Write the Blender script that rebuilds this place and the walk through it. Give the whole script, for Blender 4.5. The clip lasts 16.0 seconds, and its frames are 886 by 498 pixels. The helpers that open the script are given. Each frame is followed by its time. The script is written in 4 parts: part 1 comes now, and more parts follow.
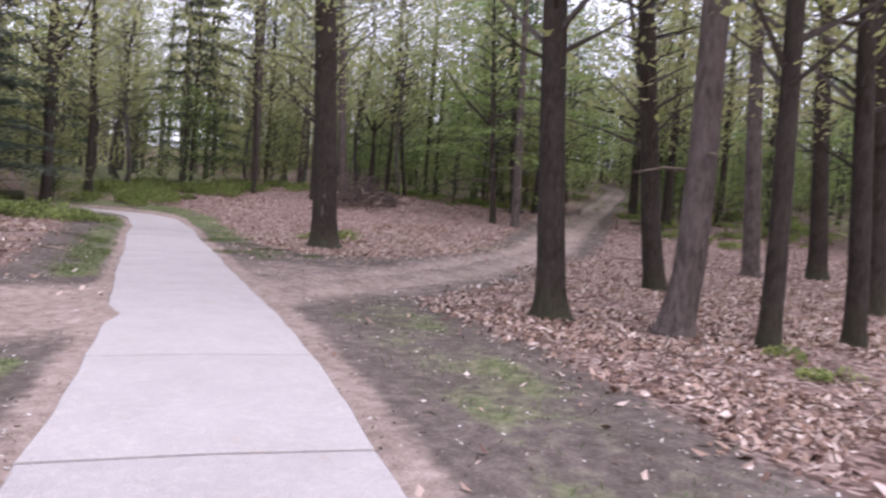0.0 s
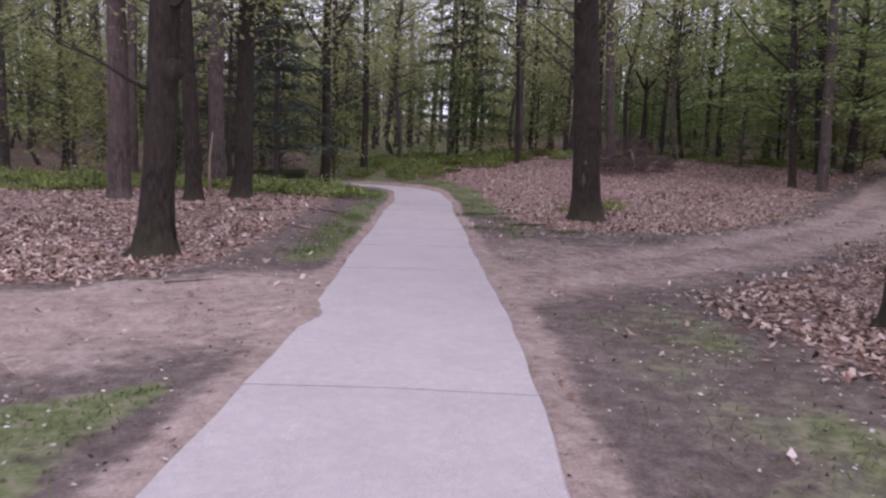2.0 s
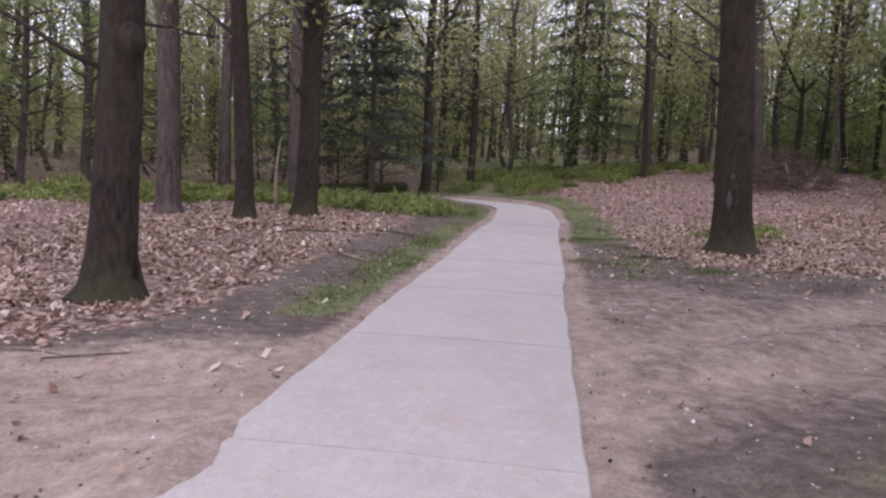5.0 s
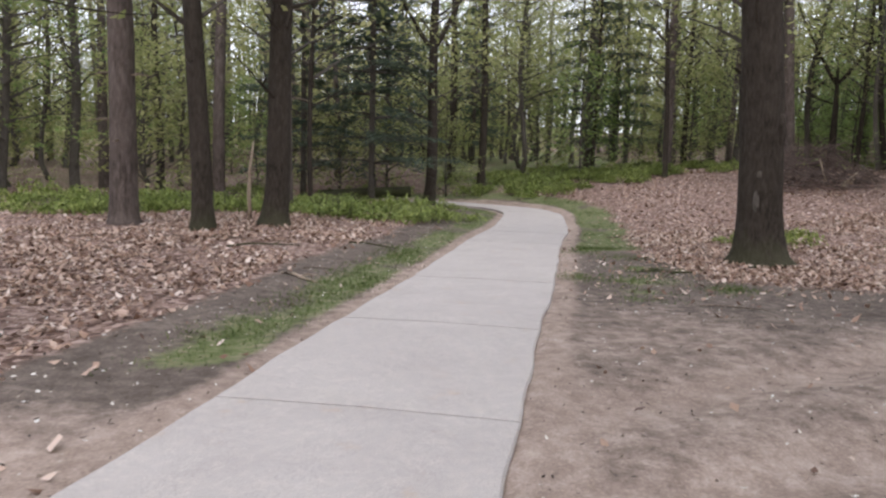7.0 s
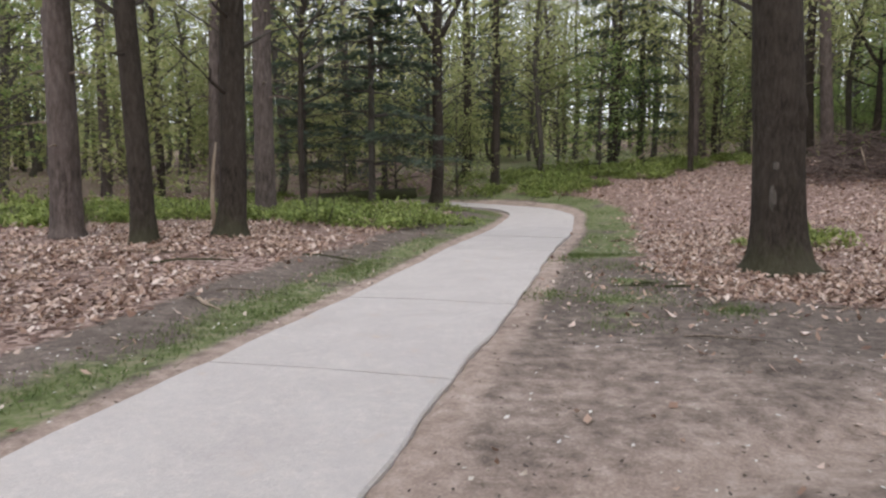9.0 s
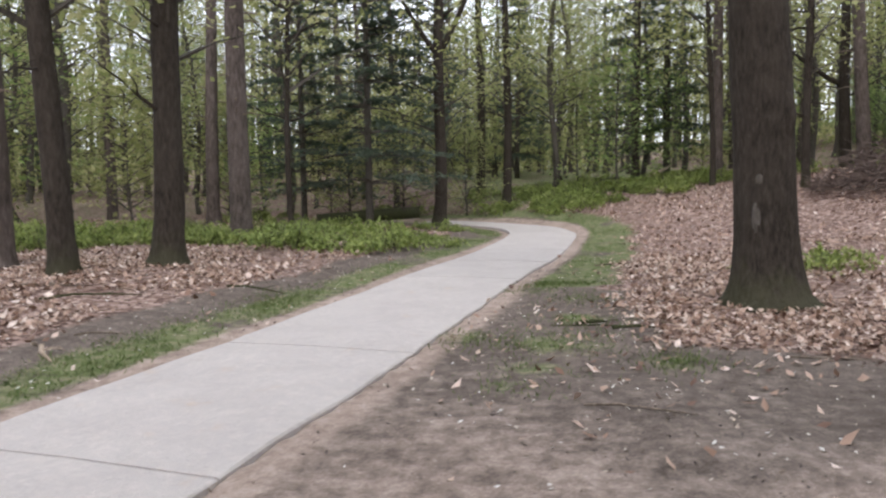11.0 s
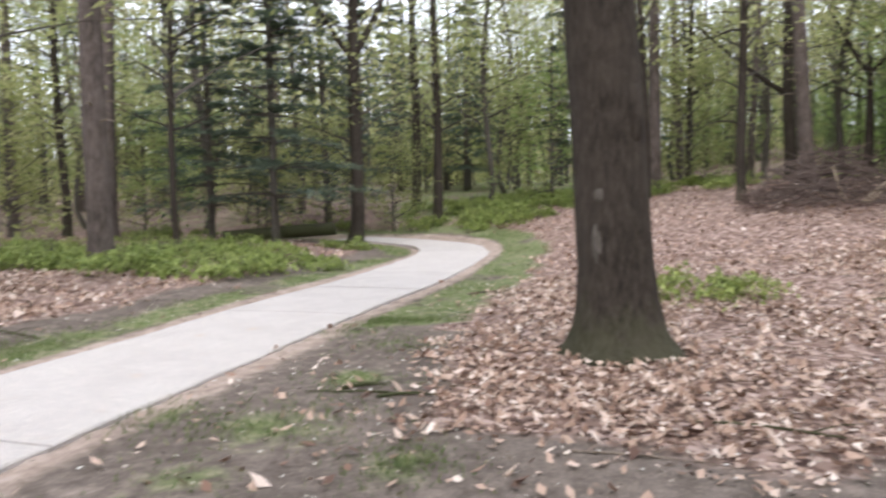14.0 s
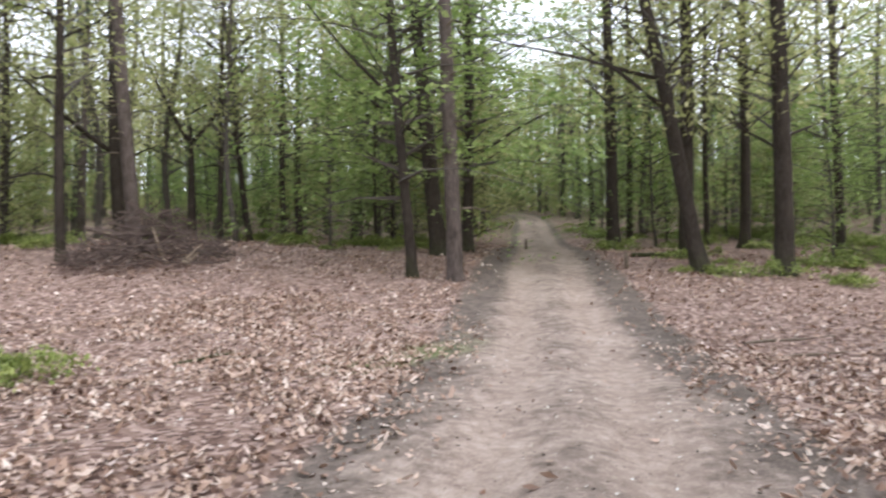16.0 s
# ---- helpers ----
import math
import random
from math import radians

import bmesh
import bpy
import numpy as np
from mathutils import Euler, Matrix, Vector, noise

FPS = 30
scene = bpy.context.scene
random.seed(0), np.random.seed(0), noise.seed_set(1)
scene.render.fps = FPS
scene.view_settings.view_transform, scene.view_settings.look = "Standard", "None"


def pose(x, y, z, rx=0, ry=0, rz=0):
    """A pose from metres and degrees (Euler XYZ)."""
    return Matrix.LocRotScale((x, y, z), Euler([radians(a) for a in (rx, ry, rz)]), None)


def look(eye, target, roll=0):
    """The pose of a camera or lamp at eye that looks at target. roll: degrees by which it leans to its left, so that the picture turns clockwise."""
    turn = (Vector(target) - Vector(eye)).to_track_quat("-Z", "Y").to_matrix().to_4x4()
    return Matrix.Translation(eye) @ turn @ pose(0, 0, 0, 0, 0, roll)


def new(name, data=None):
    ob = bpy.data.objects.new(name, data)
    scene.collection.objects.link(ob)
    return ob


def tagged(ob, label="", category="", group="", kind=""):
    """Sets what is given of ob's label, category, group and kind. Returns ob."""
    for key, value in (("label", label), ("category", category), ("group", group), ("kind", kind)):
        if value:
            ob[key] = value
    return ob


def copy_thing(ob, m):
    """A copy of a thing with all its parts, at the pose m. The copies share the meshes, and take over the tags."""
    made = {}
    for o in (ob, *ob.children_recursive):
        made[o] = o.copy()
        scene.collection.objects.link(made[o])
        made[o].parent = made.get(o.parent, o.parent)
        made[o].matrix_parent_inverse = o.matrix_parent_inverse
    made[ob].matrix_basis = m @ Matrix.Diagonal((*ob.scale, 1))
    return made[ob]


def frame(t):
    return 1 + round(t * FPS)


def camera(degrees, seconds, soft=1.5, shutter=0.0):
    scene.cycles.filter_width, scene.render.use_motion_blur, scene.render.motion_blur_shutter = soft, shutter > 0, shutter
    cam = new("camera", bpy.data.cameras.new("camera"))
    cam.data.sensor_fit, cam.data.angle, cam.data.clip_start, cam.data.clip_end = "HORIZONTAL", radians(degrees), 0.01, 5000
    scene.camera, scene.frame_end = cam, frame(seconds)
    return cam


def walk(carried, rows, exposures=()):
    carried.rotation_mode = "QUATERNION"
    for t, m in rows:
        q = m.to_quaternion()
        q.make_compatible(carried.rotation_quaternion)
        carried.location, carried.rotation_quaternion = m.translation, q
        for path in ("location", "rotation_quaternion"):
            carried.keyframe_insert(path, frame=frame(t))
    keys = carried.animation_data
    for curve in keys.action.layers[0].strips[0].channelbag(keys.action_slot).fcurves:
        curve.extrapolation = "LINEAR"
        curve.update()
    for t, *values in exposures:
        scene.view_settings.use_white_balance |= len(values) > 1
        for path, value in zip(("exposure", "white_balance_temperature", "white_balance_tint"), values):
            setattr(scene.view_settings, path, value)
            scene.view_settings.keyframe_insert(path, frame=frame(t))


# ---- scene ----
cam = camera(63.77, 16.0, soft=2.4, shutter=0.4)
PATH = [
    (0, -7.369, -9.739, 1.523, -3.59, -4.26, -40.77),
    (0.5, -7.001, -9.321, 1.522, -5.21, -3.89, -34.43),
    (1, -6.654, -8.829, 1.525, -4.75, -3.44, -27.95),
    (1.5, -6.314, -8.409, 1.523, -6.18, -3.05, -23.41),
    (2, -5.989, -7.952, 1.524, -7.33, -1.91, -19.28),
    (2.5, -5.681, -7.457, 1.516, -7.45, -1.88, -19.09),
    (3, -5.388, -6.900, 1.515, -7.82, -1.46, -16.44),
    (3.5, -5.090, -6.348, 1.503, -7.87, -2.48, -17.24),
    (4, -4.810, -5.756, 1.498, -7.13, -3.30, -15.77),
    (4.5, -4.569, -5.211, 1.479, -6.65, -3.03, -11.15),
    (7, -3.246, -3.082, 1.468, -6.35, -1.34, -7.18),
    (7.5, -2.959, -2.695, 1.459, -6.22, -0.26, -7.36),
    (8, -2.606, -2.314, 1.458, -6.72, 0.60, -7.29),
    (8.5, -2.266, -1.958, 1.459, -6.21, -0.25, -5.87),
    (9, -1.919, -1.576, 1.469, -6.39, 0.06, -4.19),
    (11.5, 0.035, 0.007, 1.489, -4.77, 0.08, 0.46),
    (12, 0.408, 0.348, 1.483, -4.73, -1.02, 1.67),
    (12.5, 0.739, 0.721, 1.489, -5.85, -1.25, 2.07),
    (13, 1.123, 1.093, 1.477, -6.41, -0.71, 1.96),
    (13.5, 1.428, 1.445, 1.473, -5.40, -0.07, 2.13),
    (14, 1.723, 1.517, 1.507, -4.08, 1.14, -2.23),
    (14.5, 2.068, 1.742, 1.523, -3.00, 1.51, -13.31),
    (15, 2.336, 1.938, 1.527, -2.77, 1.58, -22.60),
    (15.5, 2.594, 2.093, 1.516, -1.29, 0.41, -38.12),
    (15.7, 2.668, 2.146, 1.512, -0.70, 0.45, -45.60),
    (16, 2.756, 2.207, 1.506, -0.00, 0.54, -51.41),
]
walk(cam, [(t, pose(x, y, z, 90 + pitch, roll, yaw)) for t, x, y, z, pitch, roll, yaw in PATH],
     [(0, 0.36, 5900, 31), (0.8, 0.18, 5850, 34), (2.0, -0.17, 5850, 37), (4.7, -0.04, 5950, 33), (6.8, 0.19, 6200, 18), (9.2, 0.26, 6200, 16), (11.5, 0.46, 6150, 16), (12.5, 0.56, 6150, 16), (14.5, 0.92, 6150, 15), (16, 0.87, 6100, 15)])

# ---- world and sun: an overcast spring day ----
world = bpy.data.worlds.new("overcast_sky")
scene.world = world
world.use_nodes = True
wn = world.node_tree
sky = wn.nodes.new("ShaderNodeTexSky")
sky.sky_type, sky.sun_disc = "NISHITA", False
sky.sun_elevation, sky.sun_rotation = radians(48), radians(200)
sky.air_density, sky.dust_density, sky.ozone_density = 1.0, 6.0, 0.6
soft_sky = wn.nodes.new("ShaderNodeMix")
soft_sky.data_type = "RGBA"
soft_sky.inputs["Factor"].default_value = 0.75
soft_sky.inputs["B"].default_value = (11.0, 11.4, 12.0, 1)
wn.links.new(sky.outputs["Color"], soft_sky.inputs["A"])
wn.links.new(soft_sky.outputs["Result"], wn.nodes["Background"].inputs["Color"])
wn.nodes["Background"].inputs["Strength"].default_value = 0.15
sun = new("sun", bpy.data.lights.new("sun", "SUN"))
sun.data.energy, sun.data.angle, sun.data.color = 1.0, radians(30), (1.0, 0.97, 0.92)
sun.matrix_world = look((0, 0, 40), (-8, 22, 0))


# ---- materials ----
def node(mat, kind, **inputs):
    n = mat.node_tree.nodes.new("ShaderNode" + kind)
    for key, value in inputs.items():
        n.inputs[key.replace("_", " ")].default_value = value
    return n


def noise_node(mat, scale, detail=4.0, rough=0.6, coord="Object", stretch=(1, 1, 1)):
    co = node(mat, "TexCoord")
    mp = node(mat, "Mapping", Scale=stretch)
    n = node(mat, "TexNoise", Scale=scale, Detail=detail, Roughness=rough)
    mat.node_tree.links.new(co.outputs[coord], mp.inputs["Vector"])
    mat.node_tree.links.new(mp.outputs["Vector"], n.inputs["Vector"])
    return n


def ramp(mat, source, stops):
    r = node(mat, "ValToRGB")
    els = r.color_ramp.elements
    while len(els) < len(stops):
        els.new(0.5)
    for e, (p, c) in zip(els, stops):
        e.position, e.color = p, (*c, 1)
    mat.node_tree.links.new(source, r.inputs["Fac"])
    return r.outputs["Color"]


def mix(mat, fac, a, b, mode="MIX"):
    m = node(mat, "Mix")
    m.data_type, m.blend_type = "RGBA", mode
    for name, v in (("Factor", fac), ("A", a), ("B", b)):
        sock = [i for i in m.inputs if i.name == name and i.enabled][0]
        if isinstance(v, (int, float)):
            sock.default_value = v
        elif isinstance(v, tuple):
            sock.default_value = (*v, 1)
        else:
            mat.node_tree.links.new(v, sock)
    return [o for o in m.outputs if o.enabled][0]


def math_node(mat, op, a, b):
    m = node(mat, "Math")
    m.operation = op
    for sock, v in zip(m.inputs, (a, b)):
        if isinstance(v, (int, float)):
            sock.default_value = v
        else:
            mat.node_tree.links.new(v, sock)
    return m.outputs[0]


def smooth(mat, v, lo, hi):
    m = node(mat, "MapRange")
    m.interpolation_type = "SMOOTHSTEP"
    m.inputs["From Min"].default_value, m.inputs["From Max"].default_value = lo, hi
    mat.node_tree.links.new(v, m.inputs["Value"])
    return m.outputs["Result"]


def bump(mat, height, strength, distance):
    b = node(mat, "Bump", Strength=strength, Distance=distance)
    mat.node_tree.links.new(height, b.inputs["Height"])
    mat.node_tree.links.new(b.outputs["Normal"], mat.node_tree.nodes["Principled BSDF"].inputs["Normal"])


def material(name, rough=0.9, spec=0.2):
    m = bpy.data.materials.new(name)
    m.use_nodes = True
    p = m.node_tree.nodes["Principled BSDF"]
    p.inputs["Roughness"].default_value, p.inputs["Specular IOR Level"].default_value = rough, spec
    return m


def colour(mat, socket):
    mat.node_tree.links.new(socket, mat.node_tree.nodes["Principled BSDF"].inputs["Base Color"])


def bark(name, dark, mid, light, scale, moss=0.0, relief=0.02):
    m = material(name, 0.92, 0.15)
    ridges = noise_node(m, scale, 6, 0.72, stretch=(1, 1, 0.3))
    patches = noise_node(m, 1.3, 3)
    c = ramp(m, ridges.outputs["Fac"], [(0.32, dark), (0.52, mid), (0.72, light)])
    c = mix(m, smooth(m, patches.outputs["Fac"], 0.35, 0.75), c, mix(m, 0.5, c, light), "MIX")
    if moss:
        low = node(m, "SeparateXYZ")
        co = node(m, "TexCoord")
        m.node_tree.links.new(co.outputs["Object"], low.inputs[0])
        spots = noise_node(m, 4.0, 4)
        reach = math_node(m, "SUBTRACT", math_node(m, "MULTIPLY", spots.outputs["Fac"], 1.3), low.outputs["Z"])
        c = mix(m, math_node(m, "MULTIPLY", smooth(m, reach, 0.0, 0.5), moss), c, (0.055, 0.065, 0.025))
    colour(m, c)
    bump(m, ridges.outputs["Fac"], 1.0, relief)
    return m


OAK = bark("oak_bark", (0.015, 0.012, 0.010), (0.042, 0.034, 0.027), (0.075, 0.063, 0.051), 20, 0.3)
PINE = bark("pine_bark", (0.034, 0.027, 0.024), (0.10, 0.081, 0.071), (0.19, 0.156, 0.14), 13, 0.0, 0.03)
# young bark, its colours lifted to put distance haze on far trunks
THIN = bark("young_bark_hazed", (0.035, 0.031, 0.027), (0.085, 0.075, 0.064), (0.15, 0.135, 0.117), 24, 0.3, 0.008)
DEAD = bark("dead_wood", (0.07, 0.055, 0.042), (0.17, 0.135, 0.105), (0.30, 0.25, 0.20), 22, 0.0, 0.006)
PALE = bark("bare_wood", (0.16, 0.12, 0.085), (0.34, 0.27, 0.20), (0.50, 0.42, 0.33), 22, 0.0, 0.004)
BRUSH = bark("dead_twigs", (0.045, 0.032, 0.027), (0.11, 0.082, 0.07), (0.20, 0.16, 0.14), 30, 0.0, 0.003)
ROT = bark("rotten_log", (0.016, 0.014, 0.011), (0.045, 0.038, 0.03), (0.09, 0.075, 0.055), 14, 0.7)


def leaf_material(name, stops, through_light=0.35, rough=0.6):
    m = material(name, rough, 0.25)
    geo = node(m, "NewGeometry")
    c = ramp(m, geo.outputs["Random Per Island"], stops)
    info = node(m, "ObjectInfo")
    c = mix(m, math_node(m, "MULTIPLY", info.outputs["Random"], 0.45), c, mix(m, 1.0, c, (0.72, 0.82, 0.78), "MULTIPLY"))
    colour(m, c)
    if through_light:
        tr = node(m, "BsdfTranslucent")
        ms = node(m, "MixShader")
        ms.inputs[0].default_value = through_light
        ln = m.node_tree.links
        ln.new(c, tr.inputs["Color"])
        ln.new(m.node_tree.nodes["Principled BSDF"].outputs[0], ms.inputs[1])
        ln.new(tr.outputs[0], ms.inputs[2])
        ln.new(ms.outputs[0], m.node_tree.nodes["Material Output"].inputs["Surface"])
    return m


BEECH_LEAF = leaf_material("beech_leaves", [(0, (0.156, 0.233, 0.065)), (0.5, (0.264, 0.36, 0.111)), (1, (0.396, 0.477, 0.195))], 0.5)
OAK_LEAF = leaf_material("young_oak_leaves", [(0, (0.244, 0.271, 0.103)), (0.5, (0.38, 0.394, 0.163)), (1, (0.515, 0.492, 0.253))], 0.6)
PINE_LEAF = leaf_material("conifer_needles", [(0, (0.06, 0.085, 0.062)), (0.5, (0.092, 0.123, 0.088)), (1, (0.138, 0.171, 0.12))], 0.4)
SHRUB_LEAF = leaf_material("bilberry_leaves", [(0, (0.12, 0.155, 0.045)), (0.5, (0.25, 0.31, 0.085)), (1, (0.40, 0.45, 0.15))], 0.4)
GRASS = leaf_material("grass_blades", [(0, (0.06, 0.095, 0.025)), (0.6, (0.11, 0.16, 0.045)), (1, (0.24, 0.23, 0.11))], 0.3)
LITTER = leaf_material("fallen_leaves", [(0, (0.098, 0.054, 0.039)), (0.2, (0.216, 0.127, 0.088)), (0.4, (0.353, 0.234, 0.173)), (0.68, (0.481, 0.346, 0.273)), (0.88, (0.598, 0.468, 0.392)), (1, (0.746, 0.637, 0.565))], 0.1, 0.5)
SPECKS = leaf_material("pale_leaf_bits", [(0, (0.35, 0.28, 0.22)), (0.5, (0.52, 0.46, 0.40)), (1, (0.75, 0.72, 0.68))], 0.0, 0.6)
MULCH = leaf_material("dark_bits", [(0, (0.03, 0.022, 0.018)), (0.5, (0.07, 0.05, 0.04)), (1, (0.16, 0.12, 0.09))], 0.0, 0.7)

# concrete of the path: pale, fine-grained, sand-dusted and stained
CONCRETE = material("concrete", 0.85, 0.3)
grain = noise_node(CONCRETE, 160, 3, 0.7)
cloud = noise_node(CONCRETE, 1.6, 5, 0.6)
sandy = noise_node(CONCRETE, 3.2, 4, 0.55)
cc = ramp(CONCRETE, grain.outputs["Fac"], [(0.3, (0.298, 0.279, 0.259)), (0.5, (0.428, 0.402, 0.377)), (0.7, (0.558, 0.53, 0.502))])
cc = mix(CONCRETE, smooth(CONCRETE, cloud.outputs["Fac"], 0.3, 0.75), cc, mix(CONCRETE, 1.0, cc, (0.90, 0.89, 0.89), "MULTIPLY"))
scuff = noise_node(CONCRETE, 14, 5, 0.7)
cc = mix(CONCRETE, smooth(CONCRETE, scuff.outputs["Fac"], 0.42, 0.72), cc, mix(CONCRETE, 1.0, cc, (1.14, 1.12, 1.10), "MULTIPLY"))
cc = mix(CONCRETE, math_node(CONCRETE, "MULTIPLY", smooth(CONCRETE, sandy.outputs["Fac"], 0.62, 0.78), 0.55), cc, (0.47, 0.37, 0.27))
slab_tone = node(CONCRETE, "ObjectInfo")
cc = mix(CONCRETE, math_node(CONCRETE, "MULTIPLY", slab_tone.outputs["Random"], 0.5), cc, mix(CONCRETE, 1.0, cc, (0.90, 0.90, 0.91), "MULTIPLY"))
colour(CONCRETE, cc)
bump(CONCRETE, grain.outputs["Fac"], 0.35, 0.004)

# the ground: cover mask R sand, G grass, B leaf litter; the rest is dark soil
SOIL = material("forest_floor", 0.95, 0.1)
cover = node(SOIL, "Attribute")
cover.attribute_name = "cover"
split = node(SOIL, "SeparateColor")
SOIL.node_tree.links.new(cover.outputs["Color"], split.inputs[0])
n_big = noise_node(SOIL, 0.9, 5, 0.62)
n_mid = noise_node(SOIL, 6.0, 6, 0.68)
n_fine = noise_node(SOIL, 45, 4, 0.7)
cells = node(SOIL, "TexVoronoi", Scale=15.0)
co = node(SOIL, "TexCoord")
SOIL.node_tree.links.new(co.outputs["Object"], cells.inputs["Vector"])
cellsep = node(SOIL, "SeparateColor")
SOIL.node_tree.links.new(cells.outputs["Color"], cellsep.inputs[0])


def edge(sock, strength=0.7, lo=0.3, hi=0.7):
    wob = math_node(SOIL, "ADD", math_node(SOIL, "SUBTRACT", n_mid.outputs["Fac"], 0.5), math_node(SOIL, "MULTIPLY", math_node(SOIL, "SUBTRACT", n_big.outputs["Fac"], 0.5), 1.0))
    return smooth(SOIL, math_node(SOIL, "ADD", sock, math_node(SOIL, "MULTIPLY", wob, strength)), lo, hi)


n_soil = math_node(SOIL, "ADD", math_node(SOIL, "MULTIPLY", n_mid.outputs["Fac"], 0.45), math_node(SOIL, "ADD", math_node(SOIL, "MULTIPLY", n_fine.outputs["Fac"], 0.3), math_node(SOIL, "MULTIPLY", n_big.outputs["Fac"], 0.25)))
soil = ramp(SOIL, n_soil, [(0.36, (0.062, 0.05, 0.042)), (0.5, (0.136, 0.112, 0.095)), (0.62, (0.226, 0.187, 0.161))])
sand = ramp(SOIL, n_soil, [(0.36, (0.177, 0.137, 0.113)), (0.5, (0.312, 0.247, 0.206)), (0.62, (0.437, 0.363, 0.312))])
turf = ramp(SOIL, n_mid.outputs["Fac"], [(0.36, (0.08, 0.105, 0.04)), (0.5, (0.14, 0.165, 0.072)), (0.64, (0.22, 0.205, 0.135))])
leafy = ramp(SOIL, cellsep.outputs[0], [(0.0, (0.064, 0.04, 0.033)), (0.3, (0.147, 0.095, 0.075)), (0.65, (0.256, 0.18, 0.149)), (1.0, (0.421, 0.326, 0.285))])
gc = mix(SOIL, edge(split.outputs[2], 0.55), soil, leafy)
gc = mix(SOIL, edge(split.outputs[1], 1.1), gc, turf)
gc = mix(SOIL, edge(split.outputs[0], 0.75, 0.1, 0.9), gc, sand)
gc = mix(SOIL, math_node(SOIL, "MULTIPLY", smooth(SOIL, n_fine.outputs["Fac"], 0.45, 0.8), 0.35), gc, mix(SOIL, 1.0, gc, (1.45, 1.4, 1.38), "MULTIPLY"))
colour(SOIL, gc)
bump(SOIL, math_node(SOIL, "ADD", n_mid.outputs["Fac"], math_node(SOIL, "MULTIPLY", n_fine.outputs["Fac"], 0.5)), 0.7, 0.04)


# ---- plan ----
def spline(points, step):
    """Points of a smooth line through the given ones, about step apart."""
    p = np.array(points, float)
    p = np.vstack([2 * p[0] - p[1], p, 2 * p[-1] - p[-2]])
    out = []
    for a, b, c, d in zip(p, p[1:], p[2:], p[3:]):
        n = max(2, int(np.linalg.norm(c - b) / step))
        for k in range(n):
            u = k / n
            out.append(0.5 * (2 * b + (c - a) * u + (2 * a - 5 * b + 4 * c - d) * u * u + (3 * b - a - 3 * c + d) * u ** 3))
    out.append(p[-2])
    return np.array(out)


LANE = spline([(-19, -27), (-10.2, -14.5), (-7.35, -9.6), (-5.85, -6.3), (-4.62, -3.2), (-3.8, -0.8), (-2.42, 3.55), (-1.55, 6.1), (0.05, 11.2),
               (1.15, 14.3), (2.1, 17.7), (2.75, 20.5), (2.45, 23.2), (1.2, 25.6), (-0.7, 27.2), (-2.2, 28.2)], 0.25)
TRACK = spline([(-40, -14), (-18, -5.0), (-10, -1.9), (-6.3, -0.75), (-3.8, -0.1), (-1.4, 0.6), (2.5, 2.1), (6.4, 4.2), (9.25, 5.75), (12.6, 7.75), (17.7, 10.9),
                (23.5, 14.4), (33, 20.5), (45, 28.1), (54, 34.6), (59, 41), (61, 56), (58, 90)], 0.4)


def near(line, x, y):
    """For arrays of places: distance to a line and side (positive: to its left)."""
    if x.size > 3000:
        line = line[::2]
    best, side = np.full(x.shape, 1e9), np.zeros(x.shape)
    a, d = line[:-1], np.diff(line, axis=0)
    for (ax, ay), (dx, dy) in zip(a, d):
        px, py = x - ax, y - ay
        u = np.clip((px * dx + py * dy) / (dx * dx + dy * dy), 0, 1)
        r = np.hypot(px - u * dx, py - u * dy)
        s = dx * py - dy * px
        m = r < best
        best, side = np.where(m, r, best), np.where(m, s, side)
    return best, np.sign(side)


def step(lo, hi, v):
    u = np.clip((v - lo) / (hi - lo), 0, 1)
    return u * u * (3 - 2 * u)


def land(x, y):
    """The broad height of the land: flat round the crossing, rising to the north-east."""
    x, y = np.asarray(x, float), np.asarray(y, float)
    u = 0.75 * x + 0.66 * (y - 6)
    z = 1.5 * step(8, 26, u) * step(0, 8, x + np.maximum(0, y - 24) * 0.6)
    z = z + np.maximum(0.25 * step(9, 16, y) * step(2, -4, x), 0.27 * step(4, 10, y) * step(-1.6, -5, x))
    z = z + 0.45 * np.exp(-((x - 14) ** 2 + (y - 25) ** 2) / 60)
    z = z + np.minimum(np.maximum(0, np.hypot(x, y) - 34) * 0.035, 4) + np.minimum(np.maximum(0, np.hypot(x, y) - 30) * 0.052, 3.2) * step(12, 34, x)
    return z


def ripple(x, y):
    return 0.5 * np.sin(1.7 * x + 0.6 * y + 1) * np.sin(1.3 * y - 0.5 * x) + 0.3 * np.sin(3.9 * x - 1.1 * y) * np.sin(3.1 * y + 0.9 * x + 2) + 0.2 * np.sin(7.3 * x + 2.1 * y) * np.sin(6.7 * y - 3 * x)


def ground_z(x, y, dl=None, dt=None):
    x, y = np.asarray(x, float), np.asarray(y, float)
    if dl is None:
        dl, dt = near(LANE, x, y)[0], near(TRACK, x, y)[0]
    free = step(1.0, 2.6, dl)
    z = land(x, y) + ripple(x, y) * 0.045 * free
    z = z - 0.06 * np.exp(-((dt - 0.62) / 0.3) ** 2) * step(1.2, 2.0, dl)      # wheel ruts
    z = z + 0.03 * np.exp(-(dt / 0.3) ** 2) * step(1.2, 2.0, dl)
    z = z - 0.07 * step(0.98, 0.88, dl)                                         # bed under the slabs
    spill = np.exp(-(((x + 5.05) / 0.42) ** 2 + ((y + 1.25) / 0.62) ** 2))
    z = z + 0.125 * spill * step(1.35, 0.85, dl)                               # sand washed over the slabs' edge
    return z


